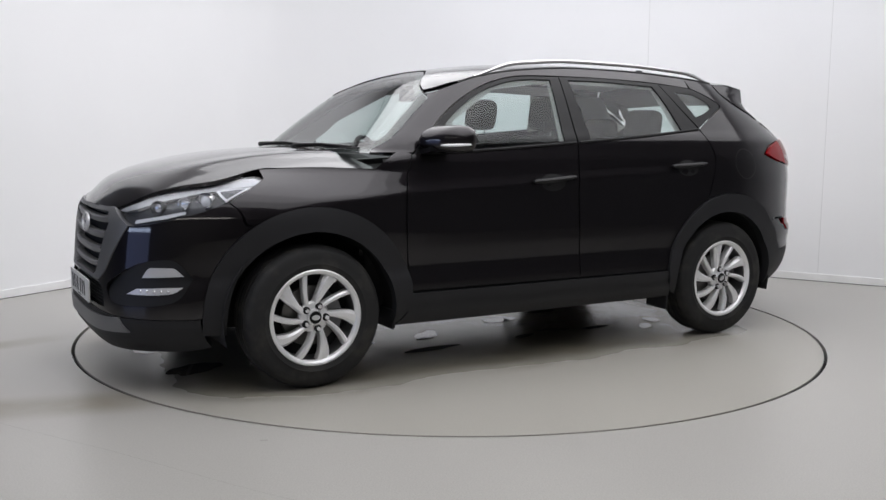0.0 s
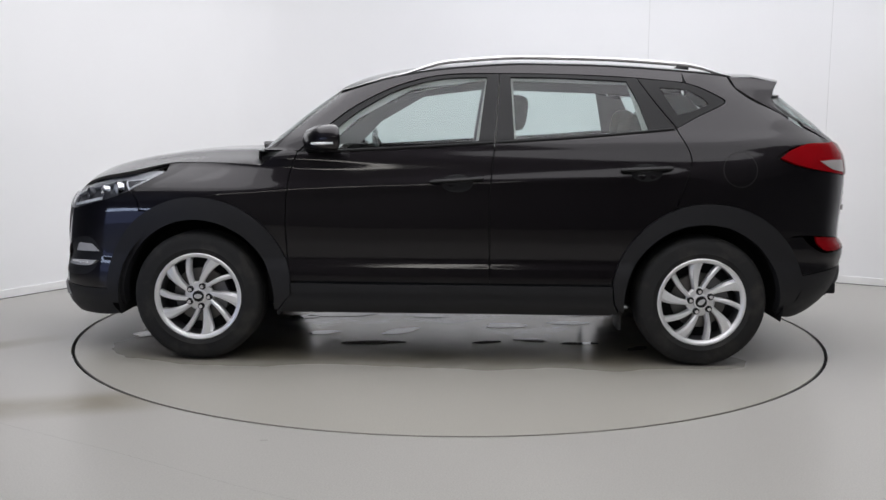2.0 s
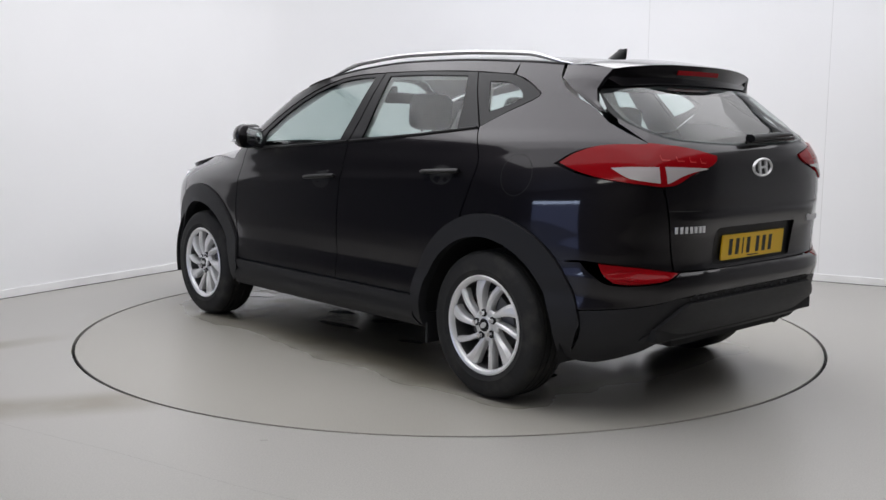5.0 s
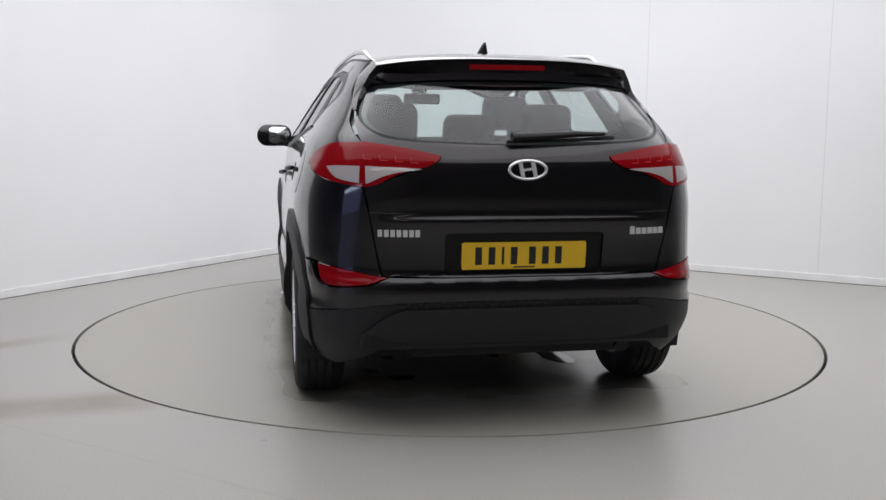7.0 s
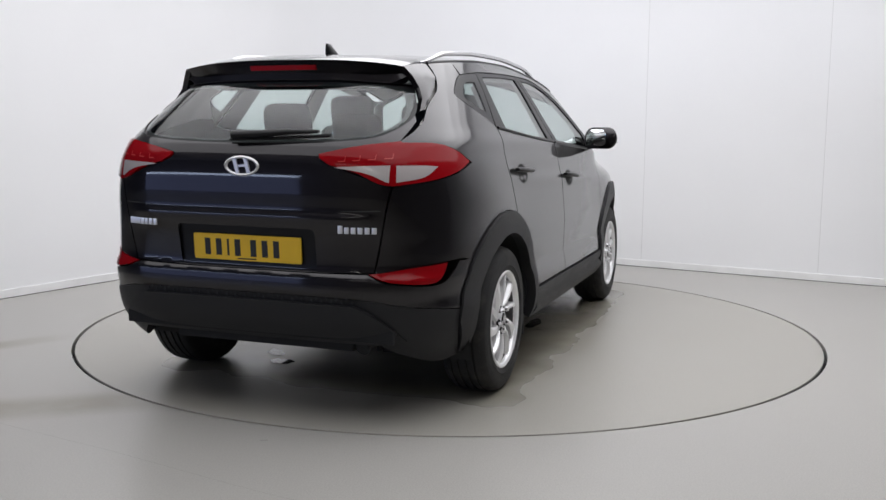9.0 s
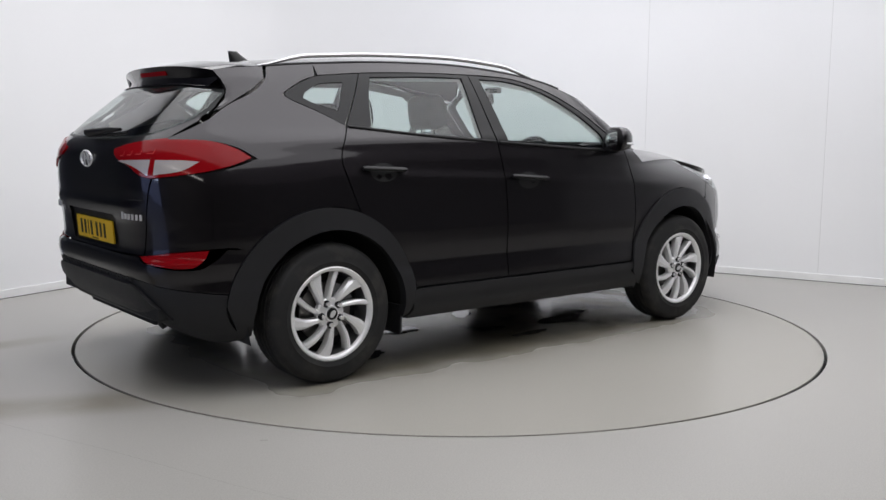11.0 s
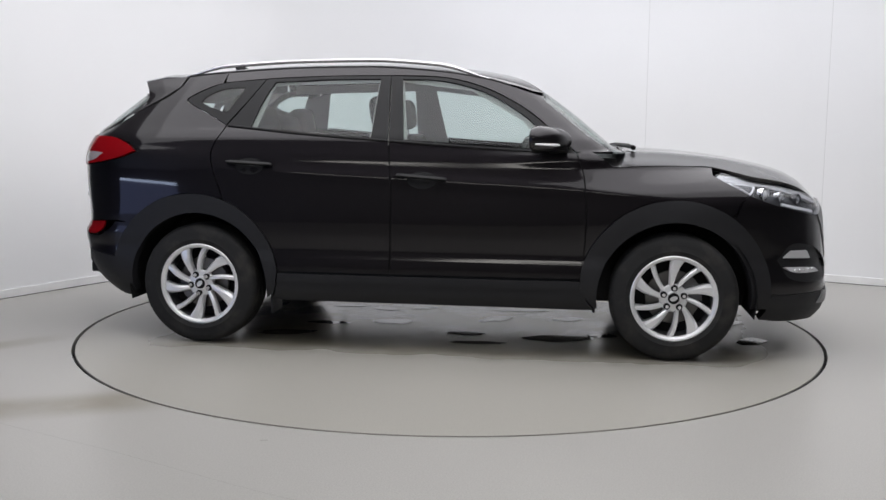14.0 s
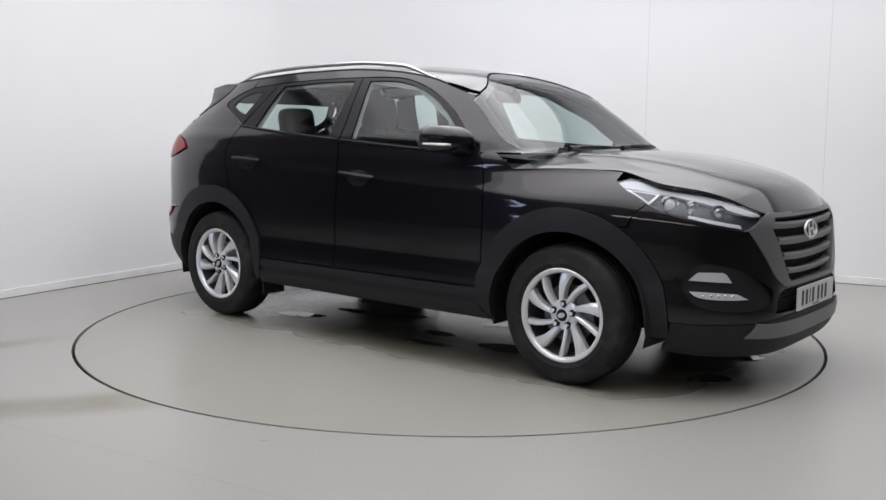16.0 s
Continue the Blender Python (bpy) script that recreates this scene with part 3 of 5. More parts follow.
def tube(bm, pts, radius, sides=10, flat=1.0):
    """A round bar along points; radius may be a list."""
    n = len(pts)
    pts = [Vector(p) for p in pts]
    rows = []
    for i, p in enumerate(pts):
        d = (pts[min(i + 1, n - 1)] - pts[max(i - 1, 0)]).normalized()
        up = Vector((0, 0, 1)) if abs(d.z) < 0.9 else Vector((1, 0, 0))
        a = d.cross(up).normalized()
        b = a.cross(d)
        r = radius[i] if isinstance(radius, (list, tuple)) else radius
        rows.append([bm.verts.new(p + a * r * math.cos(2 * math.pi * k / sides) + b * r * flat * math.sin(2 * math.pi * k / sides)) for k in range(sides)])
    for a, b in zip(rows, rows[1:]):
        for k in range(sides):
            bm.faces.new((a[k], a[(k + 1) % sides], b[(k + 1) % sides], b[k]))
    bm.faces.new(rows[0][::-1])
    bm.faces.new(rows[-1])
    bmesh.ops.recalc_face_normals(bm, faces=bm.faces)


def loft(bm, rings, closed=True):
    rows = [[bm.verts.new(p) for p in r] for r in rings]
    n = len(rows[0])
    for a, b in zip(rows, rows[1:]):
        for k in range(n if closed else n - 1):
            bm.faces.new((a[k], a[(k + 1) % n], b[(k + 1) % n], b[k]))
    if closed:
        bm.faces.new(rows[0][::-1])
        bm.faces.new(rows[-1])
    bmesh.ops.recalc_face_normals(bm, faces=bm.faces)


def rounded(w, h, r, n=5, cx=0.0, cy=0.0):
    """A rounded rectangle's outline."""
    out = []
    for sx, sy, a0 in ((1, 1, 0), (-1, 1, 90), (-1, -1, 180), (1, -1, 270)):
        for k in range(n + 1):
            a = radians(a0 + 90 * k / n)
            out.append((cx + sx * (w / 2 - r) + r * math.cos(a), cy + sy * (h / 2 - r) + r * math.sin(a)))
    return out


def pillow(bm, w, d, h, r, m):
    """A cushion with rounded edges, w by d by h."""
    v = box(bm, -w / 2, w / 2, -d / 2, d / 2, -h / 2, h / 2)
    es = list({e for q in v for e in q.link_edges})
    g = bmesh.ops.bevel(bm, geom=es, offset=r, segments=4, affect="EDGES", profile=0.55)
    bmesh.ops.transform(bm, matrix=m, verts=list({q for f in g["faces"] for q in f.verts} | {q for q in v if q.is_valid}))


# ---- the car ----
CAR = tagged(new("car"), "black family SUV with grey alloy wheels on a turntable", "car")
AF, AR = 1.335, -1.335          # axles
GAP = 0.0035


def door_lines():
    """Shut lines of the side, each from top to bottom, as (x, z)."""
    a = [(0.80, 1.115), (0.842, 0.985), (0.859, 0.77), (0.849, 0.56), (0.838, 0.442)]
    b = [(-0.237, 1.168), (-0.212, 0.9), (-0.212, 0.7), (-0.216, 0.438)]
    c = [(-1.19, 1.247), (-1.255, 1.12), (-1.25, 1.03), (-1.185, 0.85)]
    return a, b, c


def shift(pts, dx, dz=0.0):
    return [(x + dx, z + dz) for x, z in pts]


ARCH_R = (-1.365, 0.352, 0.512)


def wing_top():
    """The line on which the bonnet's surface meets the wing."""
    out = []
    for x in (1.0, 1.05, 1.12, 1.22, 1.333, 1.43, 1.53):
        lo, hi = 0.5, 0.93
        for _ in range(30):
            y = (lo + hi) / 2
            if half_width(x, bonnet(x, y).z) > y:
                lo = y
            else:
                hi = y
        out.append((x, lo, bonnet(x, lo).z))
    return out


WING_TOP = wing_top()


def roof_seam():
    """Where the windscreen's surface meets the roof's: (x, y, z)."""
    out = []
    for y in (0.0, 0.15, 0.3, 0.42, 0.5, 0.56, 0.60):
        lo, hi = 0.0, 0.7
        for _ in range(30):
            x = (lo + hi) / 2
            if wrap_nose(y, roof(x, y).z).x > x:
                lo = x
            else:
                hi = x
        out.append((lo, y, roof(lo, y).z))
    return out


SEAM = roof_seam()
SCREEN_EDGE = [(0.765, 1.125), (0.768, 1.2), (0.725, 1.3), (0.672, 1.4), (SEAM[-1][1] + 0.012, SEAM[-1][2] - 0.012)]


def side_body(sgn):
    a, b, c = door_lines()
    g = GAP
    # front wing
    o = line(*shift(a, g)[::-1]) + line((0.805, 1.12), (0.88, 1.124), (1.0, WING_TOP[0][2] - 0.003)) + line(*[(x, z - 0.003) for x, y, z in WING_TOP]) + line((1.53, WING_TOP[-1][2] - 0.003), (1.53, 1.004))
    o += line((1.53, 1.004), (1.6, 0.965), (1.715, 0.902)) + line((1.715, 0.902), (1.67, 0.855), (1.642, 0.782))
    o += arc(AF, 0.357, 0.518, 58, 169) + line((0.826, 0.444), (0.838 + g, 0.442))
    panel("front_wing", side, o, M_PAINT, CAR, sgn, spacing=0.022)
    # front door below its glass
    o = line(*shift(a, -g)) + line((0.834, 0.442), (0.3, 0.440), (-0.209, 0.438)) + line(*shift(b, g)[::-1]) + line((-0.233, 1.168), (-0.15, 1.164), (0.2, 1.142), (0.528, 1.124), (0.797, 1.115))
    door = panel("front_door", side, o, M_PAINT, CAR, sgn, spacing=0.02)
    # rear door
    o = line(*shift(b, -g)) + line((-0.219, 0.438), (-0.55, 0.438), (-0.862, 0.438))
    o += [p for p in arc(*ARCH_R[:2], ARCH_R[2] + 0.004, 11.5, 71)][1:] + line((-1.182, 0.845), *shift(c, g)[::-1]) + line((-1.186, 1.248), (-1.0, 1.228), (-0.6, 1.196), (-0.24, 1.168))
    rdoor = panel("rear_door", side, o, M_PAINT, CAR, sgn, spacing=0.02)
    # roof frame: windscreen pillar and rail above the doors
    scr = [(wrap_nose(y + 0.004, z).x, z) for y, z in SCREEN_EDGE]
    top = [(SEAM[-1][0] - 0.02, ROOF_E(SEAM[-1][0] - 0.02)), (0.3, ROOF_E(0.3)), (0.0, ROOF_E(0.0)), (-0.4, ROOF_E(-0.4)), (-0.8, ROOF_E(-0.8)), (-1.25, ROOF_E(-1.25))]
    dlo = [(-1.25, 1.503), (-0.95, 1.528), (-0.6, 1.542), (-0.2, 1.545), (0.02, 1.537), (0.18, 1.508), (0.34, 1.452), (0.52, 1.355), (0.66, 1.245), (0.795, 1.125)]
    o = line(*scr) + line(scr[-1], *top) + line(top[-1], dlo[0]) + line(*dlo) + line(dlo[-1], scr[0])
    panel("roof_frame", side, o, M_PAINT, CAR, sgn)
    # rear quarter, wrapping round to the tailgate
    pts = [(1.25, ROOF_E(-1.25)), (1.4, ROOF_E(-1.4)), (1.5, ROOF_E(-1.5))]
    q = [tqx(*p) for p in pts]
    o = line(*q)
    sp = [q[-1], tqx(1.535, 1.47), tqx(1.62, 1.405), tqx(1.75, 1.345), tq(1.862, 0.682, 1.275)]
    o += line(*sp) + line(sp[-1], tq(1.96, 0.674, 1.228), tq(2.075, 0.660, 1.182))
    lamp_out = [tq(2.075, 0.660, 1.182), tq(1.92, 0.77, 1.180), tq(1.80, 0.82, 1.152), tq(1.705, 0.85, 1.100)]
    o += line(*lamp_out) + line(lamp_out[-1], tq(1.83, 0.84, 1.06), tq(1.98, 0.795, 1.033), (TAIL(1.008) + wrap_tail(0.655, 1.008).x + 0.655, 1.008))
    gq = [(TAIL(z) + wrap_tail(y, z).x + y, z) for y, z in ((0.655, 1.008), (0.637, 0.93), (0.609, 0.78), (0.582, 0.657))]
    o += line(*gq) + line(gq[-1], tq(2.05, 0.74, 0.685), tqx(1.86, 0.70), tqx(1.802, 0.695))
    ar = arc(*ARCH_R[:2], ARCH_R[2] + 0.004, 140, 71)
    o += [tqx(-x, z) for x, z in ar] + [tqx(-x, z) for x, z in line((-1.189, 0.845), *shift(c, -g)[::-1])]
    o += [tqx(-x, z) for x, z in line((-1.194, 1.253), (-1.32, 1.318), (-1.44, 1.372), (-1.472, 1.402), (-1.43, 1.432), (-1.34, 1.476), (-1.25, 1.503))]
    panel("rear_quarter", tail_map, o, M_PAINT, CAR, sgn, spacing=0.026)
    # fuel flap, on one side only
    if sgn > 0:
        o = [tqx(1.512 + 0.086 * math.cos(k), 1.043 + 0.088 * math.sin(k)) for k in np.linspace(0, 2 * math.pi, 40)[:-1]]
        panel("fuel_flap", tail_map, o, M_PAINT, CAR, sgn, off=0.0012, thick=0.002)
        o2 = [tqx(1.512 + 0.0900 * math.cos(k), 1.043 + 0.0920 * math.sin(k)) for k in np.linspace(0, 2 * math.pi, 40)[:-1]]
        panel("fuel_flap_gap", tail_map, o2, M_GAP, CAR, sgn, off=0.0006, thick=0.0)
    # cladding: arches and sill
    o = arc(AF, 0.357, 0.514, -7, 166.5) + line((0.835, 0.465), (0.836, 0.372)) + line((0.836, 0.372), (0.90, 0.30), (0.93, 0.285)) + arc(AF, 0.345, 0.412, 188, -10)
    o2 = []
    for x, z in o:
        o2.append((x, z))
    panel("arch_moulding", side, o2, M_CLAD, CAR, sgn, off=0.014, thick=0.05)
    cx, cz, r = ARCH_R
    o = arc(cx, cz, r, 11, 170) + line((-1.869, 0.43), (-1.80, 0.30), (-1.745, 0.285)) + arc(AR, 0.345, 0.412, 188, -8) + line((-0.927, 0.288), (-0.88, 0.33), (-0.862, 0.438))
    panel("arch_moulding", tail_map, [tqx(-x, z) for x, z in o], M_CLAD, CAR, sgn, off=0.014, thick=0.05)
    o = line((0.832, 0.428), (0.3, 0.426), (-0.3, 0.426), (-0.858, 0.426)) + line((-0.858, 0.426), (-0.872, 0.33), (-0.90, 0.278)) + line((-0.90, 0.278), (0.0, 0.272), (0.91, 0.272)) + line((0.91, 0.272), (0.842, 0.37), (0.832, 0.428))
    sill = panel("sill_cladding", side, o, M_CLAD, CAR, sgn, off=0.008, thick=0.05, bulge=lambda x, z: -0.014 * math.exp(-((z - 0.368) / 0.010) ** 2) + 0.012 * math.exp(-((z - 0.325) / 0.03) ** 2), spacing=0.02)
    # glass and its frames
    fg = line((-0.152, 1.182), (0.2, 1.158), (0.612, 1.133)) + line((0.612, 1.133), (0.628, 1.19), (0.618, 1.225)) + line((0.618, 1.225), (0.50, 1.325), (0.32, 1.432), (0.16, 1.488), (0.0, 1.517), (-0.195, 1.522)) + line((-0.195, 1.522), (-0.152, 1.182))
    fr = line((-0.232, 1.170), (0.2, 1.144), (0.528, 1.126), (0.79, 1.117)) + line((0.79, 1.117), (0.655, 1.24), (0.515, 1.35), (0.335, 1.447), (0.175, 1.503), (0.015, 1.532), (-0.261, 1.541)) + line((-0.261, 1.541), (-0.232, 1.170))
    panel("window_frame", side, fr, M_TRIM, door, sgn, off=-0.002, holes=[fg], thick=0.012)
    panel("window_pane", side, fg, M_GLASS, door, sgn, off=-0.007, thick=0.0).visible_shadow = False
    rg = line((-0.338, 1.192), (-0.7, 1.216), (-1.045, 1.245)) + line((-1.045, 1.245), (-0.995, 1.40), (-0.945, 1.505)) + line((-0.945, 1.505), (-0.6, 1.521), (-0.322, 1.524)) + line((-0.322, 1.524), (-0.338, 1.192))
    fr = line((-0.242, 1.172), (-0.6, 1.198), (-1.0, 1.230), (-1.186, 1.252)) + line((-1.186, 1.252), (-1.08, 1.40), (-1.0, 1.522)) + line((-1.0, 1.522), (-0.6, 1.539), (-0.268, 1.541)) + line((-0.268, 1.541), (-0.242, 1.172))
    panel("window_frame", side, fr, M_TRIM, rdoor, sgn, off=-0.002, holes=[rg], thick=0.012)
    panel("window_pane", side, rg, M_GLASS, rdoor, sgn, off=-0.007, thick=0.0).visible_shadow = False
    qg = line((-1.205, 1.325), (-1.30, 1.352), (-1.375, 1.385)) + line((-1.375, 1.385), (-1.36, 1.41), (-1.26, 1.46), (-1.12, 1.472)) + line((-1.12, 1.472), (-1.16, 1.40), (-1.205, 1.325))
    fr = line((-1.196, 1.258), (-1.32, 1.324), (-1.435, 1.377), (-1.464, 1.402), (-1.425, 1.428), (-1.335, 1.472), (-1.24, 1.50), (-1.008, 1.520)) + line((-1.008, 1.520), (-1.088, 1.40), (-1.196, 1.258))
    qf = panel("quarter_window", side, fr, M_TRIM, CAR, sgn, off=-0.002, holes=[qg], thick=0.012)
    panel("window_pane", side, qg, M_GLASS, qf, sgn, off=-0.005, thick=0.0).visible_shadow = False
    # bright-edged rubber strip under the glass
    for par, pts in ((door, [(0.70, 1.119), (0.3, 1.139), (-0.225, 1.172)]), (rdoor, [(-0.25, 1.174), (-0.7, 1.206), (-1.18, 1.25)])):
        bm = bmesh.new()
        tube(bm, [side(x, z) + Vector((0, 0.003, 0)) for x, z in line(*pts, step=0.06) + [pts[-1]]], 0.007, 8)
        solid("window_seal", bm, M_TRIM, par, sgn=sgn)
    # door handles: a bar over a flat dark oval painting the cup's shade
    for par, x0, x1, z0, z1 in ((door, 0.098, -0.178, 0.960, 0.980), (rdoor, -0.895, -1.158, 1.028, 1.041)):
        bm = bmesh.new()
        pts = []
        for k in range(13):
            f = k / 12
            x, z = x0 + (x1 - x0) * f, z0 + (z1 - z0) * f
            p = side(x, z)
            pts.append(p + Vector((0, 0.008 + 0.020 * math.sin(math.pi * min(max(f * 1.02, 0.03), 0.97)) ** 0.5, 0.008)))
        tube(bm, pts, [0.012] + [0.0195] * 11 + [0.013], 10, 0.62)
        solid("handle", bm, M_HANDLE, par, sgn=sgn)
        xm = x0 + (x1 - x0) * 0.5
        zm = (z0 + z1) / 2 - 0.010
        o = [(xm + 0.082 * math.cos(k), zm + 0.047 * math.sin(k)) for k in np.linspace(0, 2 * math.pi, 30)[:-1]]
        panel("handle_cup_shade", side, o, M_DEEP, par, sgn, off=0.001, thick=0.0)
    # door mirror
    mirror(sgn, door)
    # mud flap behind each wheel
    for x in (AF - 0.425, AR + 0.425, AR - 0.40):
        if x == AF - 0.425 or x > AR:
            bm = bmesh.new()
            box(bm, x - 0.008, x + 0.008, 0.70, 0.87, 0.185 if x < 0 else 0.25, 0.34, 0.004)
            solid("mud_flap", bm, M_CLAD, CAR, sgn=sgn)


def mirror(sgn, door):
    bm = bmesh.new()
    rings = []
    # shell: rounded sections from its rear rim forward
    for x, w, h, dz, r in ((0.555, 0.215, 0.122, 0.0, 0.052), (0.563, 0.225, 0.138, 0.0, 0.062), (0.595, 0.228, 0.142, 0.0, 0.068), (0.635, 0.218, 0.132, 0.0, 0.064), (0.668, 0.198, 0.116, -0.002, 0.056), (0.695, 0.165, 0.092, -0.005, 0.045), (0.712, 0.115, 0.062, -0.008, 0.030), (0.72, 0.055, 0.026, -0.010, 0.012)):
        rings.append([Vector((0.60 + (x - 0.555) * 0.85 - 0.05 * ((y - 0.945) / 0.11), y, z)) for y, z in rounded(w, h, r, 5, 0.950 - (0.228 - w) * 0.25, 1.190 + dz)])
    loft(bm, rings)
    sh = solid("door_mirror", bm, M_PAINT, CAR, sgn=sgn, angle=60)
    bm = bmesh.new()
    rings = []
    for f in (1.0, 0.85, 0.65, 0.4, 0.15):   # slightly domed
        rings.append([Vector((0.597 - 0.014 * (1 - f * f) - 0.03 * ((y - 0.945) / 0.11) * f, y, z)) for y, z in ((0.950 + a * f, 1.190 + b * f) for a, b in rounded(0.195, 0.108, 0.04, 5))])
    loft(bm, rings)
    solid("mirror_glass", bm, M_MIRROR, sh, sgn=sgn)
    bm = bmesh.new()
    tube(bm, [(0.585, 1.062, 1.166), (0.635, 1.052, 1.164), (0.69, 1.01, 1.162), (0.728, 0.94, 1.162)], [0.005, 0.008, 0.009, 0.005], 8, 0.9)
    solid("indicator_strip", bm, M_WHITE, sh, sgn=sgn, label="clear indicator strip")
    bm = bmesh.new()
    loft(bm, [[Vector((x, y, z + dz)) for x, dz in ((0.60, -0.012), (0.75, -0.012), (0.75, 0.012), (0.60, 0.012))] for y, z in ((0.82, 1.125), (0.86, 1.128), (0.91, 1.135), (0.95, 1.145))])
    solid("mirror_foot", bm, M_TRIM, sh, sgn=sgn)


def screens_and_roof():
    # bonnet
    half = [(1.072, 0.0), (1.066, 0.25), (1.045, 0.5), (1.0, WING_TOP[0][1] - 0.003)]
    flank = [half[-1]] + [(x, y - 0.003) for x, y, z in WING_TOP[1:]] + [(1.75, 0.704), (1.95, 0.612), (2.07, 0.512), (2.125, 0.435)]
    front = [(2.125, 0.435), (2.155, 0.36), (2.178, 0.2), (2.185, 0.0)]
    lft = line(*half) + line(*flank) + line(*front) + [front[-1]]
    o = lft + [(x, -y) for x, y in lft[-2:0:-1]]
    panel("bonnet", bonnet, o, M_PAINT, CAR, thick=0.02)
    # cowl under the windscreen
    cw = line((1.10, 0.0), (1.09, 0.25), (1.07, 0.5), (1.02, 0.70), (1.0, 0.80)) + line((1.0, 0.80), (0.84, 0.80)) + line((0.84, 0.80), (0.96, 0.4), (0.98, 0.0)) + [(0.98, 0.0)]
    cw = cw + [(x, -y) for x, y in cw[-2:0:-1]]
    panel("cowl", lambda x, y: bonnet(x, y) + Vector((0, 0, -0.016)), cw, M_DEEP, CAR, thick=0.02)
    # windscreen, up to where it meets the roof
    seam = SEAM
    e = SCREEN_EDGE
    o = line((0.0, 1.125), (0.3, 1.125), (0.55, 1.125), e[0]) + line(*e) + line(e[-1], *[(y, z - 0.004) for x, y, z in seam[::-1]]) + [(0.0, seam[0][2] - 0.004)]
    o = o + [(-y, z) for y, z in o[-2:0:-1]]
    ws = panel("windscreen", wrap_nose, o, M_SCREEN, CAR, off=-0.004, thick=0.0)
    ws.visible_shadow = False
    inner = [(y * 0.93, 1.15 + (z - 1.118) * 0.88) for y, z in o]
    panel("windscreen_border", wrap_nose, o, M_TRIM, CAR, off=-0.012, thick=0.0, holes=[inner])
    # roof skin
    xs = [0.42, 0.3, 0.15, 0.0, -0.2, -0.4, -0.6, -0.8, -1.0, -1.2, -1.4, -1.5]
    edge = [(x, half_width(x, ROOF_E(x)) - 0.004) for x in xs]
    o = line(*[(x - 0.004, y) for x, y, z in seam]) + line((seam[-1][0] - 0.004, seam[-1][1]), *edge[1:]) + line(edge[-1], (-1.53, 0.40), (-1.54, 0.0)) + [(-1.54, 0.0)]
    o = o + [(x, -y) for x, y in o[-2:0:-1]]
    panel("roof", roof, o, M_PAINT, CAR, thick=0.02, spacing=0.05)
    panel("headlining", lambda x, y: roof(x, y) + Vector((0, 0, -0.03)), [(x * 0.98 - 0.02, y * 0.95) for x, y in o], M_LINER, CAR, thick=0.0, spacing=0.1)
    # roof rails
    for sgn in (1, -1):
        bm = bmesh.new()
        pts = []
        for k in range(33):
            f = k / 32
            x = 0.30 - 1.83 * f
            y = half_width(x, ROOF_E(x)) - 0.012
            lift = 0.034 * ease(f / 0.16) * ease((1 - f) / 0.14)
            pts.append((x, y - 0.01, ROOF_E(x) + 0.008 + lift))
        tube(bm, pts, [0.005 + 0.0065 * ease(min(k, 32 - k) / 4) for k in range(33)], 10, 1.0)
        rail = solid("roof_rail", bm, M_RAIL, CAR, sgn=sgn, label="satin silver roof rail")
        bm = bmesh.new()
        pts = [(x, half_width(x, ROOF_E(x)) - 0.006, ROOF_E(x) + 0.004) for x in np.linspace(0.42, -1.5, 30)]
        tube(bm, pts, 0.007, 6)
        solid("roof_gutter", bm, M_TRIM, CAR, sgn=sgn)
    # shark-fin aerial
    bm = bmesh.new()
    rings = []
    for f in np.linspace(0, 1, 9):
        z = 1.572 + 0.074 * f
        x0, x1 = -1.24 - 0.135 * f ** 0.75, -1.415 - 0.012 * f
        w = 0.03 * (1 - f) ** 0.8 + 0.003
        rings.append([Vector((x0 + (x1 - x0) * (0.5 - 0.5 * math.cos(a)), w * math.sin(a), z)) for a in np.linspace(0, 2 * math.pi, 17)[:-1]])
    loft(bm, rings)
    solid("aerial", bm, M_TRIM, CAR, angle=60)


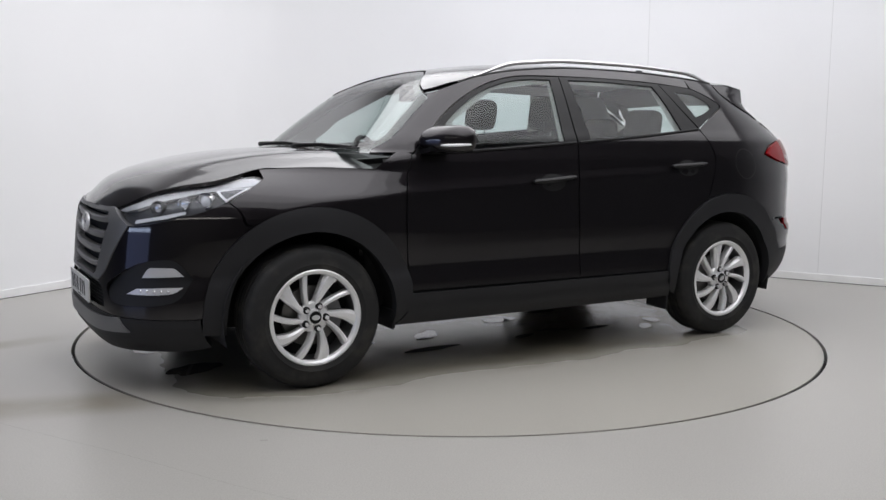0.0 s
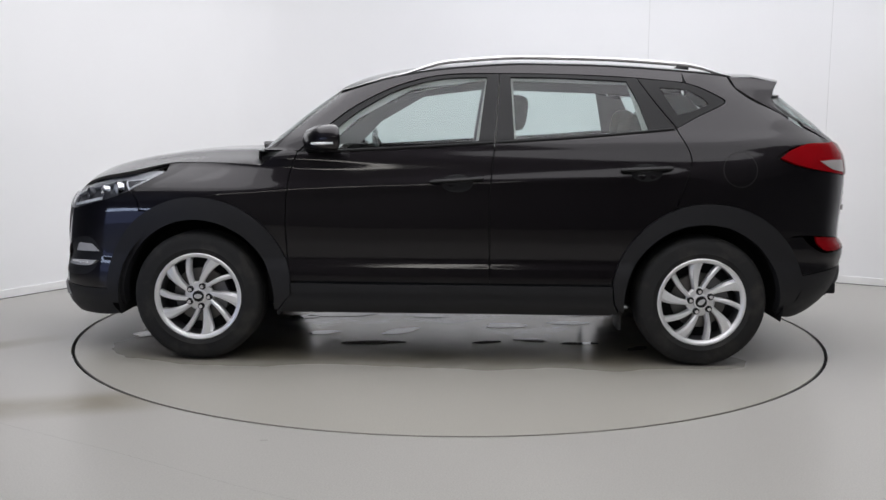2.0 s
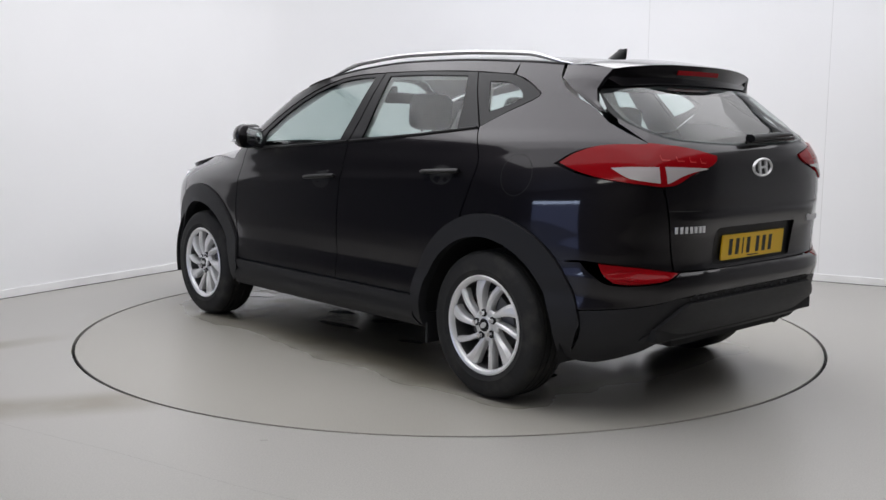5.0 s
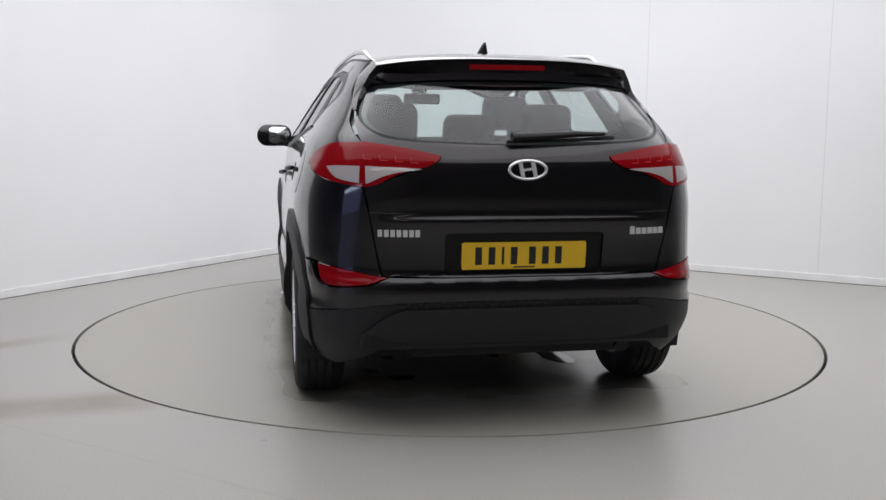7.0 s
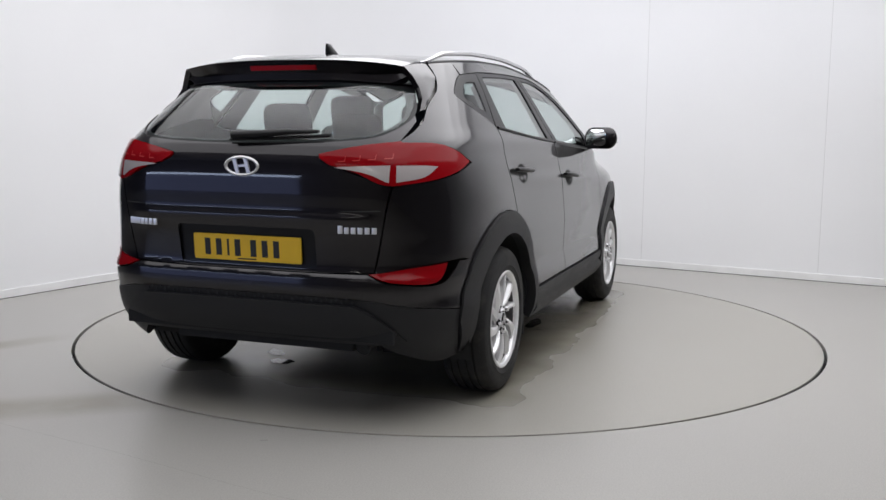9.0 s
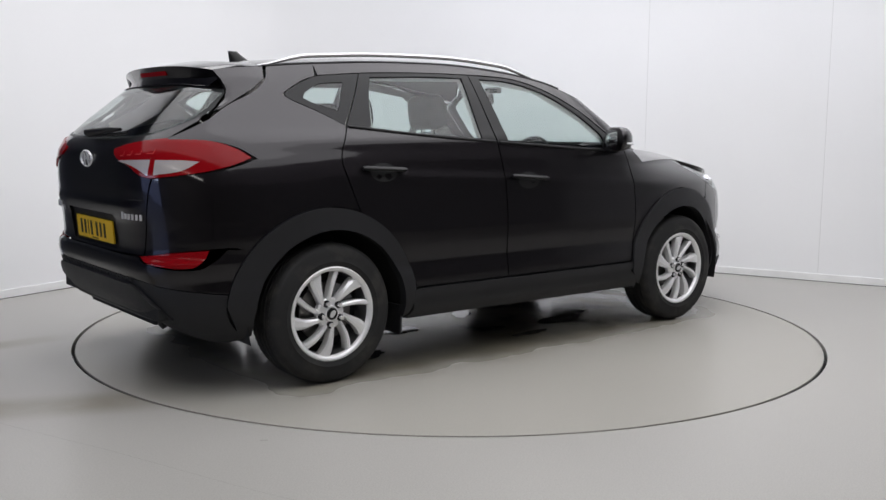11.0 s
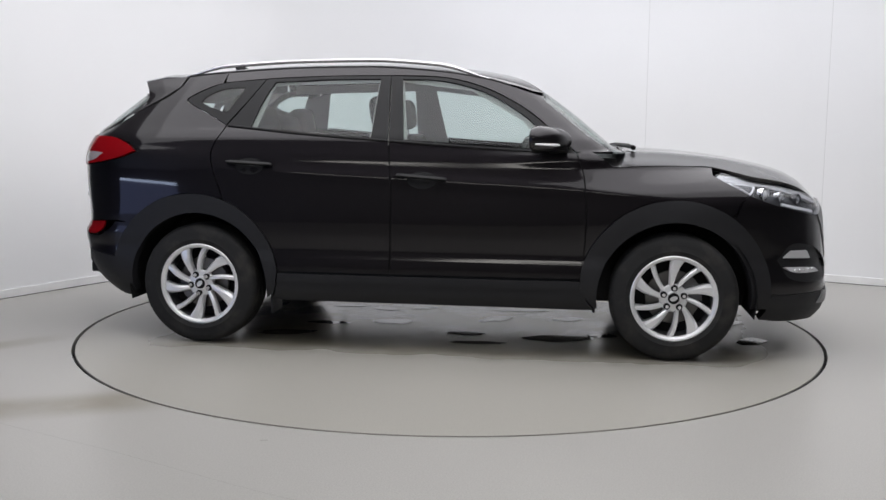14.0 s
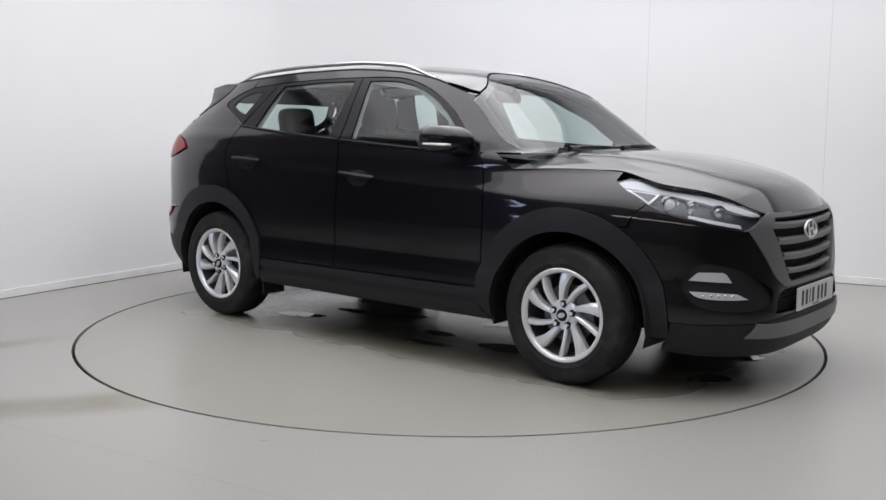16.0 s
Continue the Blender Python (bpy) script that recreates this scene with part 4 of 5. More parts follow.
def tail_end():
    # tailgate: upper and lower skin
    glass = line((0.0, 1.188), (0.2, 1.190), (0.42, 1.200), (0.55, 1.216), (0.615, 1.25), (0.635, 1.29), (0.625, 1.335)) + line((0.625, 1.335), (0.59, 1.42)) + line((0.59, 1.42), (0.3, 1.44), (0.0, 1.445)) + [(0.0, 1.445)]
    gl = glass + [(-y, z) for y, z in glass[-2:0:-1]]
    o = line((0.0, 0.652), (0.3, 0.652), (0.575, 0.660)) + line((0.575, 0.660), (0.602, 0.78), (0.63, 0.93), (0.648, 1.012)) + line((0.648, 1.012), (0.40, 1.093), (0.352, 1.118)) + line((0.352, 1.118), (0.345, 1.135), (0.5, 1.167), (0.648, 1.186)) + line((0.648, 1.186), (0.66, 1.23), (0.663, 1.272)) + line((0.663, 1.272), (0.62, 1.345), (0.59, 1.43)) + line((0.59, 1.43), (0.3, 1.45), (0.0, 1.455)) + [(0.0, 1.455)]
    o = o + [(-y, z) for y, z in o[-2:0:-1]]
    recess = rounded(0.66, 0.165, 0.02, 4, 0.0, 0.748)
    hole = line((0.0, 1.178), (0.2, 1.180), (0.43, 1.190), (0.565, 1.207), (0.63, 1.25), (0.648, 1.292), (0.636, 1.34)) + line((0.636, 1.34), (0.585, 1.43)) + line((0.585, 1.43), (0.3, 1.447), (0.0, 1.451)) + [(0.0, 1.451)]
    hole = hole + [(-y, z) for y, z in hole[-2:0:-1]]
    def gate_skin(y, z):
        # a ledge under the seam, dying out towards the sides
        out = 0.016 * ease((0.914 - z) / 0.036) * ease((z - 0.79) / 0.09) * ease((0.62 - abs(y)) / 0.16)
        return wrap_tail(y, z) + Vector((-out, 0, 0))

    gate = panel("tailgate", gate_skin, o, M_PAINT, CAR, holes=[hole, recess], spacing=0.024)
    panel("plate_recess", wrap_tail, [(y * 1.01, 0.748 + (z - 0.748) * 1.02) for y, z in recess], M_TRIM, gate, off=-0.0115, thick=0.0)
    pane = panel("rear_window", wrap_tail, gl, M_GLASS, gate, off=-0.005, thick=0.0)
    pane.visible_shadow = False
    seam = line((0.63, 0.913), (0.3, 0.905), (0.0, 0.904), (-0.3, 0.905), (-0.63, 0.913))
    bm = bmesh.new()
    tube(bm, [wrap_tail(y, z) + Vector((-0.0003, 0, 0)) for y, z in seam], 0.0022, 6)
    solid("tailgate_seam", bm, M_GAP, gate)
    # black border inside the rear window
    inn = [(y * 0.955, 1.315 + (z - 1.315) * 0.86) for y, z in hole]
    panel("window_border", wrap_tail, hole, M_TRIM, gate, off=-0.010, thick=0.0, holes=[inn])
    # number plate, its writing as bars
    bm = bmesh.new()
    px = wrap_tail(0, 0.735).x
    plate = plate_at(Matrix.Translation((px + 0.006, 0, 0.736)) @ pose(0, 0, 0, 0, 4, 180), M_YELLOW, "yellow rear number plate", gate)
    # badge and model lettering as plain shapes
    badge(Matrix.Translation((wrap_tail(0, 1.083).x - 0.001, 0, 1.083)) @ pose(0, 0, 0, 0, 2, 180), 0.082, 0.043, gate)
    for y0, y1, z, h, slant in ((0.60, 0.43, 0.832, 0.028, 0), (-0.437, -0.60, 0.832, 0.026, 0.006)):
        n = 7 if slant == 0 else 6
        for k in range(n):
            ya, yb = y0 + (y1 - y0) * (k + 0.1) / n, y0 + (y1 - y0) * (k + 0.85) / n
            bm = bmesh.new()
            p = gate_skin((ya + yb) / 2, z + h * 0.3) + Vector((-0.002, 0, 0))
            tall = h * (1.25 if slant and k == 0 else 1.0)
            box(bm, p.x - 0.004, p.x + 0.002, min(ya, yb), max(ya, yb), z - h / 2, z - h / 2 + tall, 0.0015)
            solid("chrome_bar", bm, M_LETTER, gate)
    # wiper
    bm = bmesh.new()
    arm = [wrap_tail(y, z) + Vector((-0.03, 0, 0.012)) for y, z in ((0.06, 1.198), (-0.05, 1.203), (-0.2, 1.213), (-0.335, 1.215))]
    tube(bm, arm, [0.024, 0.022, 0.017, 0.010], 10, 0.8)
    wp = solid("rear_wiper", bm, M_TRIM, gate)
    bm = bmesh.new()
    tube(bm, [wrap_tail(y, z) + Vector((-0.012, 0, 0.004)) for y, z in ((0.08, 1.188), (-0.1, 1.192), (-0.3, 1.203), (-0.38, 1.208))], 0.008, 6)
    solid("wiper_blade", bm, M_TRIM, wp)
    def spoiler_lip(y):
        return -1.862 + 0.085 * (abs(y) / 0.555) ** 2.5

    # spoiler: a wing section swept across, with drooped side fins
    bm = bmesh.new()
    rings = []
    for y in np.linspace(-0.555, 0.555, 31):
        a = abs(y) / 0.555
        drop = 0.03 * a ** 3
        deep = 1 - 0.72 * a ** 6
        xf, xt = -1.525 + 0.01 * a, spoiler_lip(y)
        zt = 1.541 - drop
        zf = roof(-1.525, abs(y) * 0.99).z
        rings.append([Vector((xf, y, zf)), Vector(((xf + xt) / 2, y, (zf + zt) / 2 + 0.012)), Vector((xt + 0.02, y, zt + 0.002)), Vector((xt, y, zt - 0.003)), Vector((xt + 0.008, y, zt - 0.013)),
                      Vector((xt + 0.03, y, zt - 0.018 - 0.042 * deep)), Vector((xt + 0.022, y, zt - 0.018 - 0.100 * deep)), Vector((xt + 0.12, y, zt - 0.018 - 0.110 * deep)), Vector((xf - 0.01, y, zf - 0.07))])
    loft(bm, rings)
    sp = solid("spoiler", bm, M_PAINT, CAR, angle=18)
    # the spoiler's ends turn down along the window's edges
    for sgn in (1, -1):
        root = [Vector((-1.517, 0.553, roof(-1.517, 0.548).z))] + [side(x, z) + Vector((0, 0.004, 0)) for x, z in ((-1.54, 1.476), (-1.615, 1.425), (-1.71, 1.372), (-1.80, 1.322))]
        lip = [Vector(p) for p in ((spoiler_lip(0.553), 0.553, 1.510), (-1.752, 0.585, 1.468), (-1.735, 0.610, 1.42), (-1.757, 0.633, 1.37), (-1.822, 0.648, 1.316))]
        bm = bmesh.new()
        rings = []
        for k in range(17):
            f = k / 4
            a = min(int(f), 3)
            r0, l0 = root[a].lerp(root[a + 1], f - a), lip[a].lerp(lip[a + 1], f - a)
            mid = (r0 + l0) / 2 + Vector((0, 0.006, 0.004))
            inn = Vector((0.004, -0.022, -0.012))
            rings.append([Vector((q.x, q.y * sgn, q.z)) for q in (r0, mid, l0, l0 + inn, mid + inn, r0 + inn)])
        loft(bm, rings)
        part("spoiler_fin", bm, M_PAINT, sp, smooth=True, angle=35)
    bm = bmesh.new()
    loft(bm, [[Vector((spoiler_lip(y) + dx, y, z)) for dx, z in ((0.012, 1.515), (0.016, 1.494), (0.03, 1.494), (0.03, 1.515))] for y in np.linspace(-0.165, 0.165, 9)])
    solid("high_brake_light", bm, M_RED, sp, label="slim red high brake light")
    # bumper
    o = line((0.0, 0.646), (0.3, 0.646), (0.565, 0.650)) + line((0.565, 0.650), tq(2.15, 0.655, 0.618), tq(1.97, 0.80, 0.606), tqx(1.86, 0.690)) + line(tqx(1.86, 0.690), tqx(1.806, 0.688)) + [tqx(-x, z) for x, z in arc(*ARCH_R[:2], ARCH_R[2] + 0.003, 139, 163)]
    o += line(tqx(1.857, 0.49), tq(2.13, 0.72, 0.525), (0.60, 0.547), (0.56, 0.548)) + line((0.56, 0.548), (0.3, 0.552), (0.0, 0.552)) + [(0.0, 0.552)]
    o = o + [(-y, z) for y, z in o[-2:0:-1]]
    bump = panel("rear_bumper", tail_map, o, M_PAINT, CAR, off=0.003, spacing=0.018)
    o = line((0.0, 0.549), (0.3, 0.549), (0.56, 0.545), (0.62, 0.543)) + line((0.62, 0.543), tq(2.13, 0.72, 0.521), tqx(1.864, 0.485)) + line(tqx(1.864, 0.485), tqx(1.87, 0.42), tqx(1.80, 0.30), tqx(1.75, 0.268)) + line(tqx(1.75, 0.268), tqx(1.86, 0.25), tq(2.08, 0.70, 0.305)) + line(tq(2.08, 0.70, 0.305), tq(2.16, 0.60, 0.37), (0.45, 0.378), (0.2, 0.375), (0.0, 0.374)) + [(0.0, 0.374)]
    o = o + [(-y, z) for y, z in o[-2:0:-1]]

    low = panel("lower_rear_bumper", tail_map, o, M_CLAD, CAR, off=0.004, thick=0.04)
    o = line((0.0, 0.528), (0.3, 0.528), (0.51, 0.525)) + line((0.51, 0.525), (0.57, 0.50), (0.665, 0.44), (0.745, 0.372)) + line((0.745, 0.372), (0.68, 0.352), (0.4, 0.352), (0.0, 0.350)) + [(0.0, 0.350)]
    o = o + [(-y, z) for y, z in o[-2:0:-1]]
    panel("diffuser", tail_map, o, M_CLAD, low, off=0.022, thick=0.03, spacing=0.025, bulge=lambda y, z: -0.014 * ease((0.44 - z) / 0.03))
    o = line((0.0, 0.553), (0.3, 0.553), (0.545, 0.55)) + line((0.545, 0.55), (0.51, 0.532)) + line((0.51, 0.532), (0.3, 0.534), (0.0, 0.534)) + [(0.0, 0.534)]
    o = o + [(-y, z) for y, z in o[-2:0:-1]]
    panel("mesh_strip", tail_map, o, M_DEEP, low, off=0.007, thick=0.0, spacing=0.02)
    # honeycomb strip: a row of small cells
    for k in range(-22, 23):
        bm = bmesh.new()
        y = k * 0.0225
        p = tail_map(y, 0.543)
        bmesh.ops.create_cone(bm, cap_ends=True, segments=6, radius1=0.008, radius2=0.006, depth=0.006, matrix=Matrix.Translation((p.x - 0.007, y, 0.543 + (0.005 if k % 2 else -0.005))) @ pose(0, 0, 0, 0, -90, 0))
        solid("mesh_cell", bm, M_CLAD, low, smooth=False)
    # exhaust and underside
    bm = bmesh.new()
    tube(bm, [(-1.6, -0.48, 0.33), (-1.85, -0.48, 0.34), (-2.0, -0.48, 0.335), (-2.04, -0.48, 0.315)], 0.032, 12)
    solid("exhaust", bm, M_DEEP, CAR)
    for sgn in (1, -1):
        tail_lamp(sgn, gate)
        # reflector low in the bumper
        o = line((0.575, 0.651), tq(2.08, 0.71, 0.677), tqx(1.935, 0.690)) + line(tqx(1.935, 0.690), tq(1.995, 0.79, 0.616), tq(2.14, 0.66, 0.623), (0.575, 0.651))
        panel("reflector", tail_map, o, M_RED, CAR, sgn, off=0.004, thick=0.012, spacing=0.02, label="red reflector")


def tail_lamp(sgn, gate):
    g = 0.003
    # outer lamp on the body
    o = line((0.714, 1.181), tq(1.92, 0.768, 1.177), tq(1.81, 0.815, 1.147), tq(1.735, 0.842, 1.102)) + line(tq(1.735, 0.842, 1.102), tq(1.84, 0.835, 1.066), tq(1.98, 0.793, 1.036), (0.722, 1.012)) + line((0.722, 1.012), (0.722, 1.1), (0.714, 1.181))
    lamp = panel("tail_lamp", tail_map, o, M_RED, CAR, sgn, off=0.008, thick=0.02, spacing=0.02, label="red tail lamp")
    o = line((0.742, 1.092), tq(2.03, 0.745, 1.091), tq(1.955, 0.778, 1.086)) + line(tq(1.955, 0.778, 1.086), tq(2.03, 0.748, 1.045), (0.742, 1.026)) + line((0.742, 1.026), (0.742, 1.092))
    panel("reversing_lens", tail_map, o, M_LENS, lamp, sgn, off=0.0095, thick=0.002, spacing=0.02, label="clear lens")
    # inner lamp on the tailgate
    o = line((0.655, 1.186), (0.5, 1.165), (0.35, 1.134)) + line((0.35, 1.134), (0.356, 1.12), (0.40, 1.095)) + line((0.40, 1.095), (0.52, 1.062), (0.60, 1.022), (0.655, 1.012)) + line((0.655, 1.012), (0.66, 1.1), (0.655, 1.186))
    lamp2 = panel("tail_lamp", wrap_tail, o, M_RED, gate, sgn, off=0.008, thick=0.02, spacing=0.02, label="red tail lamp")
    o = line((0.638, 1.093), (0.55, 1.090), (0.425, 1.085)) + line((0.425, 1.082), (0.52, 1.069), (0.58, 1.052), (0.625, 1.029), (0.638, 1.025)) + line((0.638, 1.025), (0.638, 1.093))
    panel("clear_lens", wrap_tail, o, M_LENS, lamp2, sgn, off=0.0095, thick=0.002, spacing=0.02, label="clear lens")
    for k in range(4):
        y, z = 0.44 + 0.058 * k, 1.108 + 0.004 * k
        o = line((y, z), (y + 0.026, z + 0.001), (y + 0.0265, z + 0.018), (y + 0.029, z + 0.018), (y + 0.029, z - 0.003), (y, z - 0.004), (y, z), sharp=True)
        panel("lamp_bar", wrap_tail, o, M_DEEPRED, lamp2, sgn, off=0.0098, thick=0.0, spacing=0.03)


def plate_at(m, mat, label, parent):
    bm = bmesh.new()
    o = rounded(0.52, 0.111, 0.008, 4)
    loft(bm, [[m @ Vector((0.0, y, z)) for y, z in o], [m @ Vector((0.007, y, z)) for y, z in o]])
    plate = solid("number_plate", bm, mat, parent, label=label, smooth=False)
    x = -0.205
    for k in range(7):
        w = 0.030 if k == 2 else 0.048
        if k == 4:
            x += 0.022
        bm = bmesh.new()
        v = box(bm, 0.0065, 0.0078, x, x + w - 0.020, -0.036, 0.036)
        bmesh.ops.transform(bm, matrix=m, verts=bm.verts)
        solid("bar", bm, M_INK, plate, smooth=False)
        x += w + 0.007
    bm = bmesh.new()
    box(bm, 0.0065, 0.0076, -0.045, 0.045, -0.050, -0.044)
    bmesh.ops.transform(bm, matrix=m, verts=bm.verts)
    solid("bar", bm, M_INK, plate, smooth=False)
    return plate


def badge(m, a, b, parent):
    """Chrome oval ring with a slanted bar shape in it."""
    bm = bmesh.new()
    n = 40
    rows = []
    for da, x in ((0.0, 0.0), (0.0, 0.006), (-0.006, 0.010), (-0.012, 0.006), (-0.012, 0.0)):
        rows.append([bm.verts.new((x, (a + da) * math.cos(2 * math.pi * k / n), (b + da) * math.sin(2 * math.pi * k / n))) for k in range(n)])
    for r0, r1 in zip(rows, rows[1:]):
        for k in range(n):
            bm.faces.new((r0[k], r0[(k + 1) % n], r1[(k + 1) % n], r1[k]))
    bmesh.ops.recalc_face_normals(bm, faces=bm.faces)
    bmesh.ops.transform(bm, matrix=m, verts=bm.verts)
    ring = solid("badge", bm, M_LETTER, parent, angle=60, label="chrome oval badge")
    bm = bmesh.new()
    for y0, y1 in ((-0.42, -0.22), (0.22, 0.42)):
        loft(bm, [[Vector((x, (y0 + 0.09) * a, -b * 0.72)), Vector((x, (y1 + 0.09) * a, -b * 0.72)), Vector((x, (y1 - 0.09) * a, b * 0.72)), Vector((x, (y0 - 0.09) * a, b * 0.72))] for x in (0.0, 0.008)])
    loft(bm, [[Vector((x, y, z)) for y, z in ((-0.3 * a, -0.16 * b), (0.3 * a, -0.02 * b), (0.3 * a, 0.2 * b), (-0.3 * a, 0.05 * b))] for x in (0.0, 0.0075)])
    bmesh.ops.transform(bm, matrix=m, verts=bm.verts)
    solid("badge_bar", bm, M_LETTER, ring, smooth=False)


def front_end():
    # bumper skin with openings
    head_low = [nqx(1.718, 0.898), nqx(1.84, 0.855), nq(1.998, 0.70, 0.812), nq(2.112, 0.592, 0.786)]
    sur = [nq(2.125, 0.578, 0.79), nq(2.175, 0.49, 0.66), nq(2.205, 0.43, 0.57), nq(2.222, 0.36, 0.52)]
    o = line((0.0, 0.512), (0.2, 0.512), (0.34, 0.514)) + line(*sur[::-1]) + line(sur[0], head_low[-1]) + line(*head_low[::-1])
    o += line(head_low[0], nqx(1.674, 0.853), nqx(1.648, 0.778))
    a = [(x, z) for x, z in arc(AF, 0.357, 0.517, 57, 3)]
    o += [nq(x, half_width(x, z), z) for x, z in a]
    o += line(nq(1.853, half_width(1.853, 0.37), 0.37), nq(1.96, 0.76, 0.365), nq(2.175, 0.56, 0.368)) + line(nq(2.175, 0.56, 0.368), (0.3, 0.385), (0.0, 0.385)) + [(0.0, 0.385)]
    o = o + [(-y, z) for y, z in o[-2:0:-1]]
    fog = line(nq(1.885, 0.775, 0.553), nq(1.962, 0.73, 0.637), nq(2.088, 0.64, 0.622), nq(2.175, 0.525, 0.558), nq(2.205, 0.45, 0.50), nq(2.195, 0.51, 0.435), nq(2.104, 0.655, 0.424), nq(1.96, 0.752, 0.452), nq(1.885, 0.775, 0.553))
    fog_m = [(-y, z) for y, z in fog]
    intake = line((0.46, 0.40), (0.43, 0.47), (0.36, 0.505), (0.0, 0.507), (-0.36, 0.505), (-0.43, 0.47), (-0.46, 0.40), (0.0, 0.392), (0.46, 0.40), sharp=True)
    bump = panel("front_bumper", nose_map, o, M_PAINT, CAR, holes=[fog, fog_m, intake])
    for sgn, f in ((1, fog), (-1, fog)):
        cup = panel("fog_recess", nose_map, f, M_CLAD, bump, sgn, off=-0.002, thick=0.0, spacing=0.02,
                    bulge=lambda q, z: -0.020 * ease(1 - abs(z - 0.53) / 0.1))
        lens = line(nq(1.93, 0.76, 0.563), nq(1.975, 0.73, 0.606), nq(2.055, 0.67, 0.602), nq(2.09, 0.645, 0.555)) + line(nq(2.09, 0.645, 0.555), nq(1.93, 0.76, 0.563))
        fl = panel("fog_lamp", nose_map, lens, M_FOG, bump, sgn, off=-0.006, thick=0.02, spacing=0.015, label="clear fog lamp")
        drl = line(nq(1.928, 0.757, 0.515), nq(2.02, 0.705, 0.512), nq(2.105, 0.63, 0.505)) + line(nq(2.105, 0.63, 0.505), nq(2.148, 0.592, 0.478)) + line(nq(2.148, 0.592, 0.478), nq(2.05, 0.69, 0.478), nq(1.965, 0.74, 0.488), nq(1.928, 0.757, 0.515))
        dl = panel("running_light", nose_map, drl, M_FOG, bump, sgn, off=-0.001, thick=0.02, spacing=0.012, label="clear strip of running lights")
        for k in range(5):
            p = nose_map(nq(1.985 + 0.025 * k, 0.727 - 0.022 * k, 0.496)[0], 0.496)
            bm = bmesh.new()
            bmesh.ops.create_uvsphere(bm, u_segments=10, v_segments=6, radius=0.007, matrix=Matrix.Translation((p.x - 0.002, p.y * sgn, p.z)))
            part("bulb", bm, M_CHROME, dl, smooth=True, angle=90)
        head_lamp(sgn)
    # dark mesh behind intake and grille
    panel("intake_mesh", nose_map, [(q * 1.02, z) for q, z in intake], M_DEEP, bump, off=-0.03, thick=0.0)
    for z in (0.41, 0.425, 0.44, 0.455, 0.47, 0.485):
        bm = bmesh.new()
        tube(bm, [nose_map(y, z) + Vector((-0.02, 0, 0)) for y in np.linspace(-0.45, 0.45, 31)], 0.003, 6)
        solid("intake_bar", bm, M_CLAD, bump)
    # grille: grey surround, dark depth, three broad bars
    o = line(*[(y, z) for y, z in sur[::-1]]) + line((sur[0][0] - 0.002, sur[0][1]), (0.44, 0.866)) + line((0.44, 0.866), (0.3, 0.860), (0.0, 0.857)) + [(0.0, 0.857)]
    o = line((0.0, 0.515), (0.34, 0.517)) + o
    o = o + [(-y, z) for y, z in o[-2:0:-1]]
    opening = line((0.0, 0.535), (0.27, 0.535), sharp=True) + line((0.27, 0.535), (0.315, 0.56), (0.395, 0.70), (0.455, 0.79)) + line((0.455, 0.79), (0.40, 0.842)) + line((0.40, 0.842), (0.2, 0.838), (0.0, 0.836)) + [(0.0, 0.836)]
    opening = opening + [(-y, z) for y, z in opening[-2:0:-1]]
    gr = panel("grille", nose_map, o, M_GRILLE, CAR, off=0.006, thick=0.05, holes=[opening], spacing=0.025, label="grey grille surround")
    panel("grille_depth", nose_map, opening, M_DEEP, gr, off=-0.045, thick=0.0)
    for z0, hw, tall in ((0.797, 0.435, 0.032), (0.722, 0.39, 0.034), (0.648, 0.345, 0.034), (0.577, 0.30, 0.026)):
        bm = bmesh.new()
        rings = []
        for y in np.linspace(-hw, hw, 33):
            zz = z0 + 0.012 * (abs(y) / hw) ** 2
            p = nose_map(y, zz)
            rings.append([p + Vector((-0.006 + dx, 0, dz)) for dx, dz in ((-0.03, tall / 2), (0.0, tall / 2), (0.006, tall * 0.2), (0.0, -tall / 2), (-0.03, -tall / 2))])
        loft(bm, rings)
        solid("grille_bar", bm, M_GRILLE, gr, angle=30)
    badge(Matrix.Translation((NOSE(0.765) + 0.004, 0, 0.765)) @ pose(0, 0, 0, 0, -6, 0), 0.088, 0.048, gr)
    plate_at(Matrix.Translation((NOSE(0.447) + 0.012, 0, 0.447)) @ pose(0, 0, 0, 0, 0, 0), M_PLATE, "white front number plate", bump)
    # matt lower bumper and grey skid lip
    o = line((0.0, 0.381), (0.3, 0.381), nq(2.172, 0.562, 0.364)) + line(nq(2.172, 0.562, 0.364), nq(1.96, 0.765, 0.361), nq(1.86, half_width(1.86, 0.366), 0.366))
    o += line(nq(1.86, half_width(1.86, 0.366), 0.366), nq(1.835, half_width(1.835, 0.28), 0.28), nq(1.80, half_width(1.80, 0.225), 0.225)) + line(nq(1.80, half_width(1.80, 0.225), 0.225), nq(1.95, 0.74, 0.21), nq(2.08, 0.6, 0.205), (0.3, 0.20), (0.0, 0.20)) + [(0.0, 0.20)]
    o = o + [(-y, z) for y, z in o[-2:0:-1]]
    panel("lower_front_bumper", nose_map, o, M_CLAD, CAR, off=0.004, thick=0.04)
    lip = line((0.0, 0.352), (0.3, 0.355), (0.5, 0.358), nq(2.178, 0.562, 0.366)) + line(nq(2.178, 0.562, 0.366), nq(2.16, 0.582, 0.33), nq(2.135, 0.605, 0.302)) + line(nq(2.135, 0.605, 0.302), (0.45, 0.288), (0.2, 0.282), (0.0, 0.281)) + [(0.0, 0.281)]
    lip = lip + [(-y, z) for y, z in lip[-2:0:-1]]
    panel("skid_lip", nose_map, lip, M_SKID, CAR, off=0.012, thick=0.03, label="satin grey lip under the bumper")


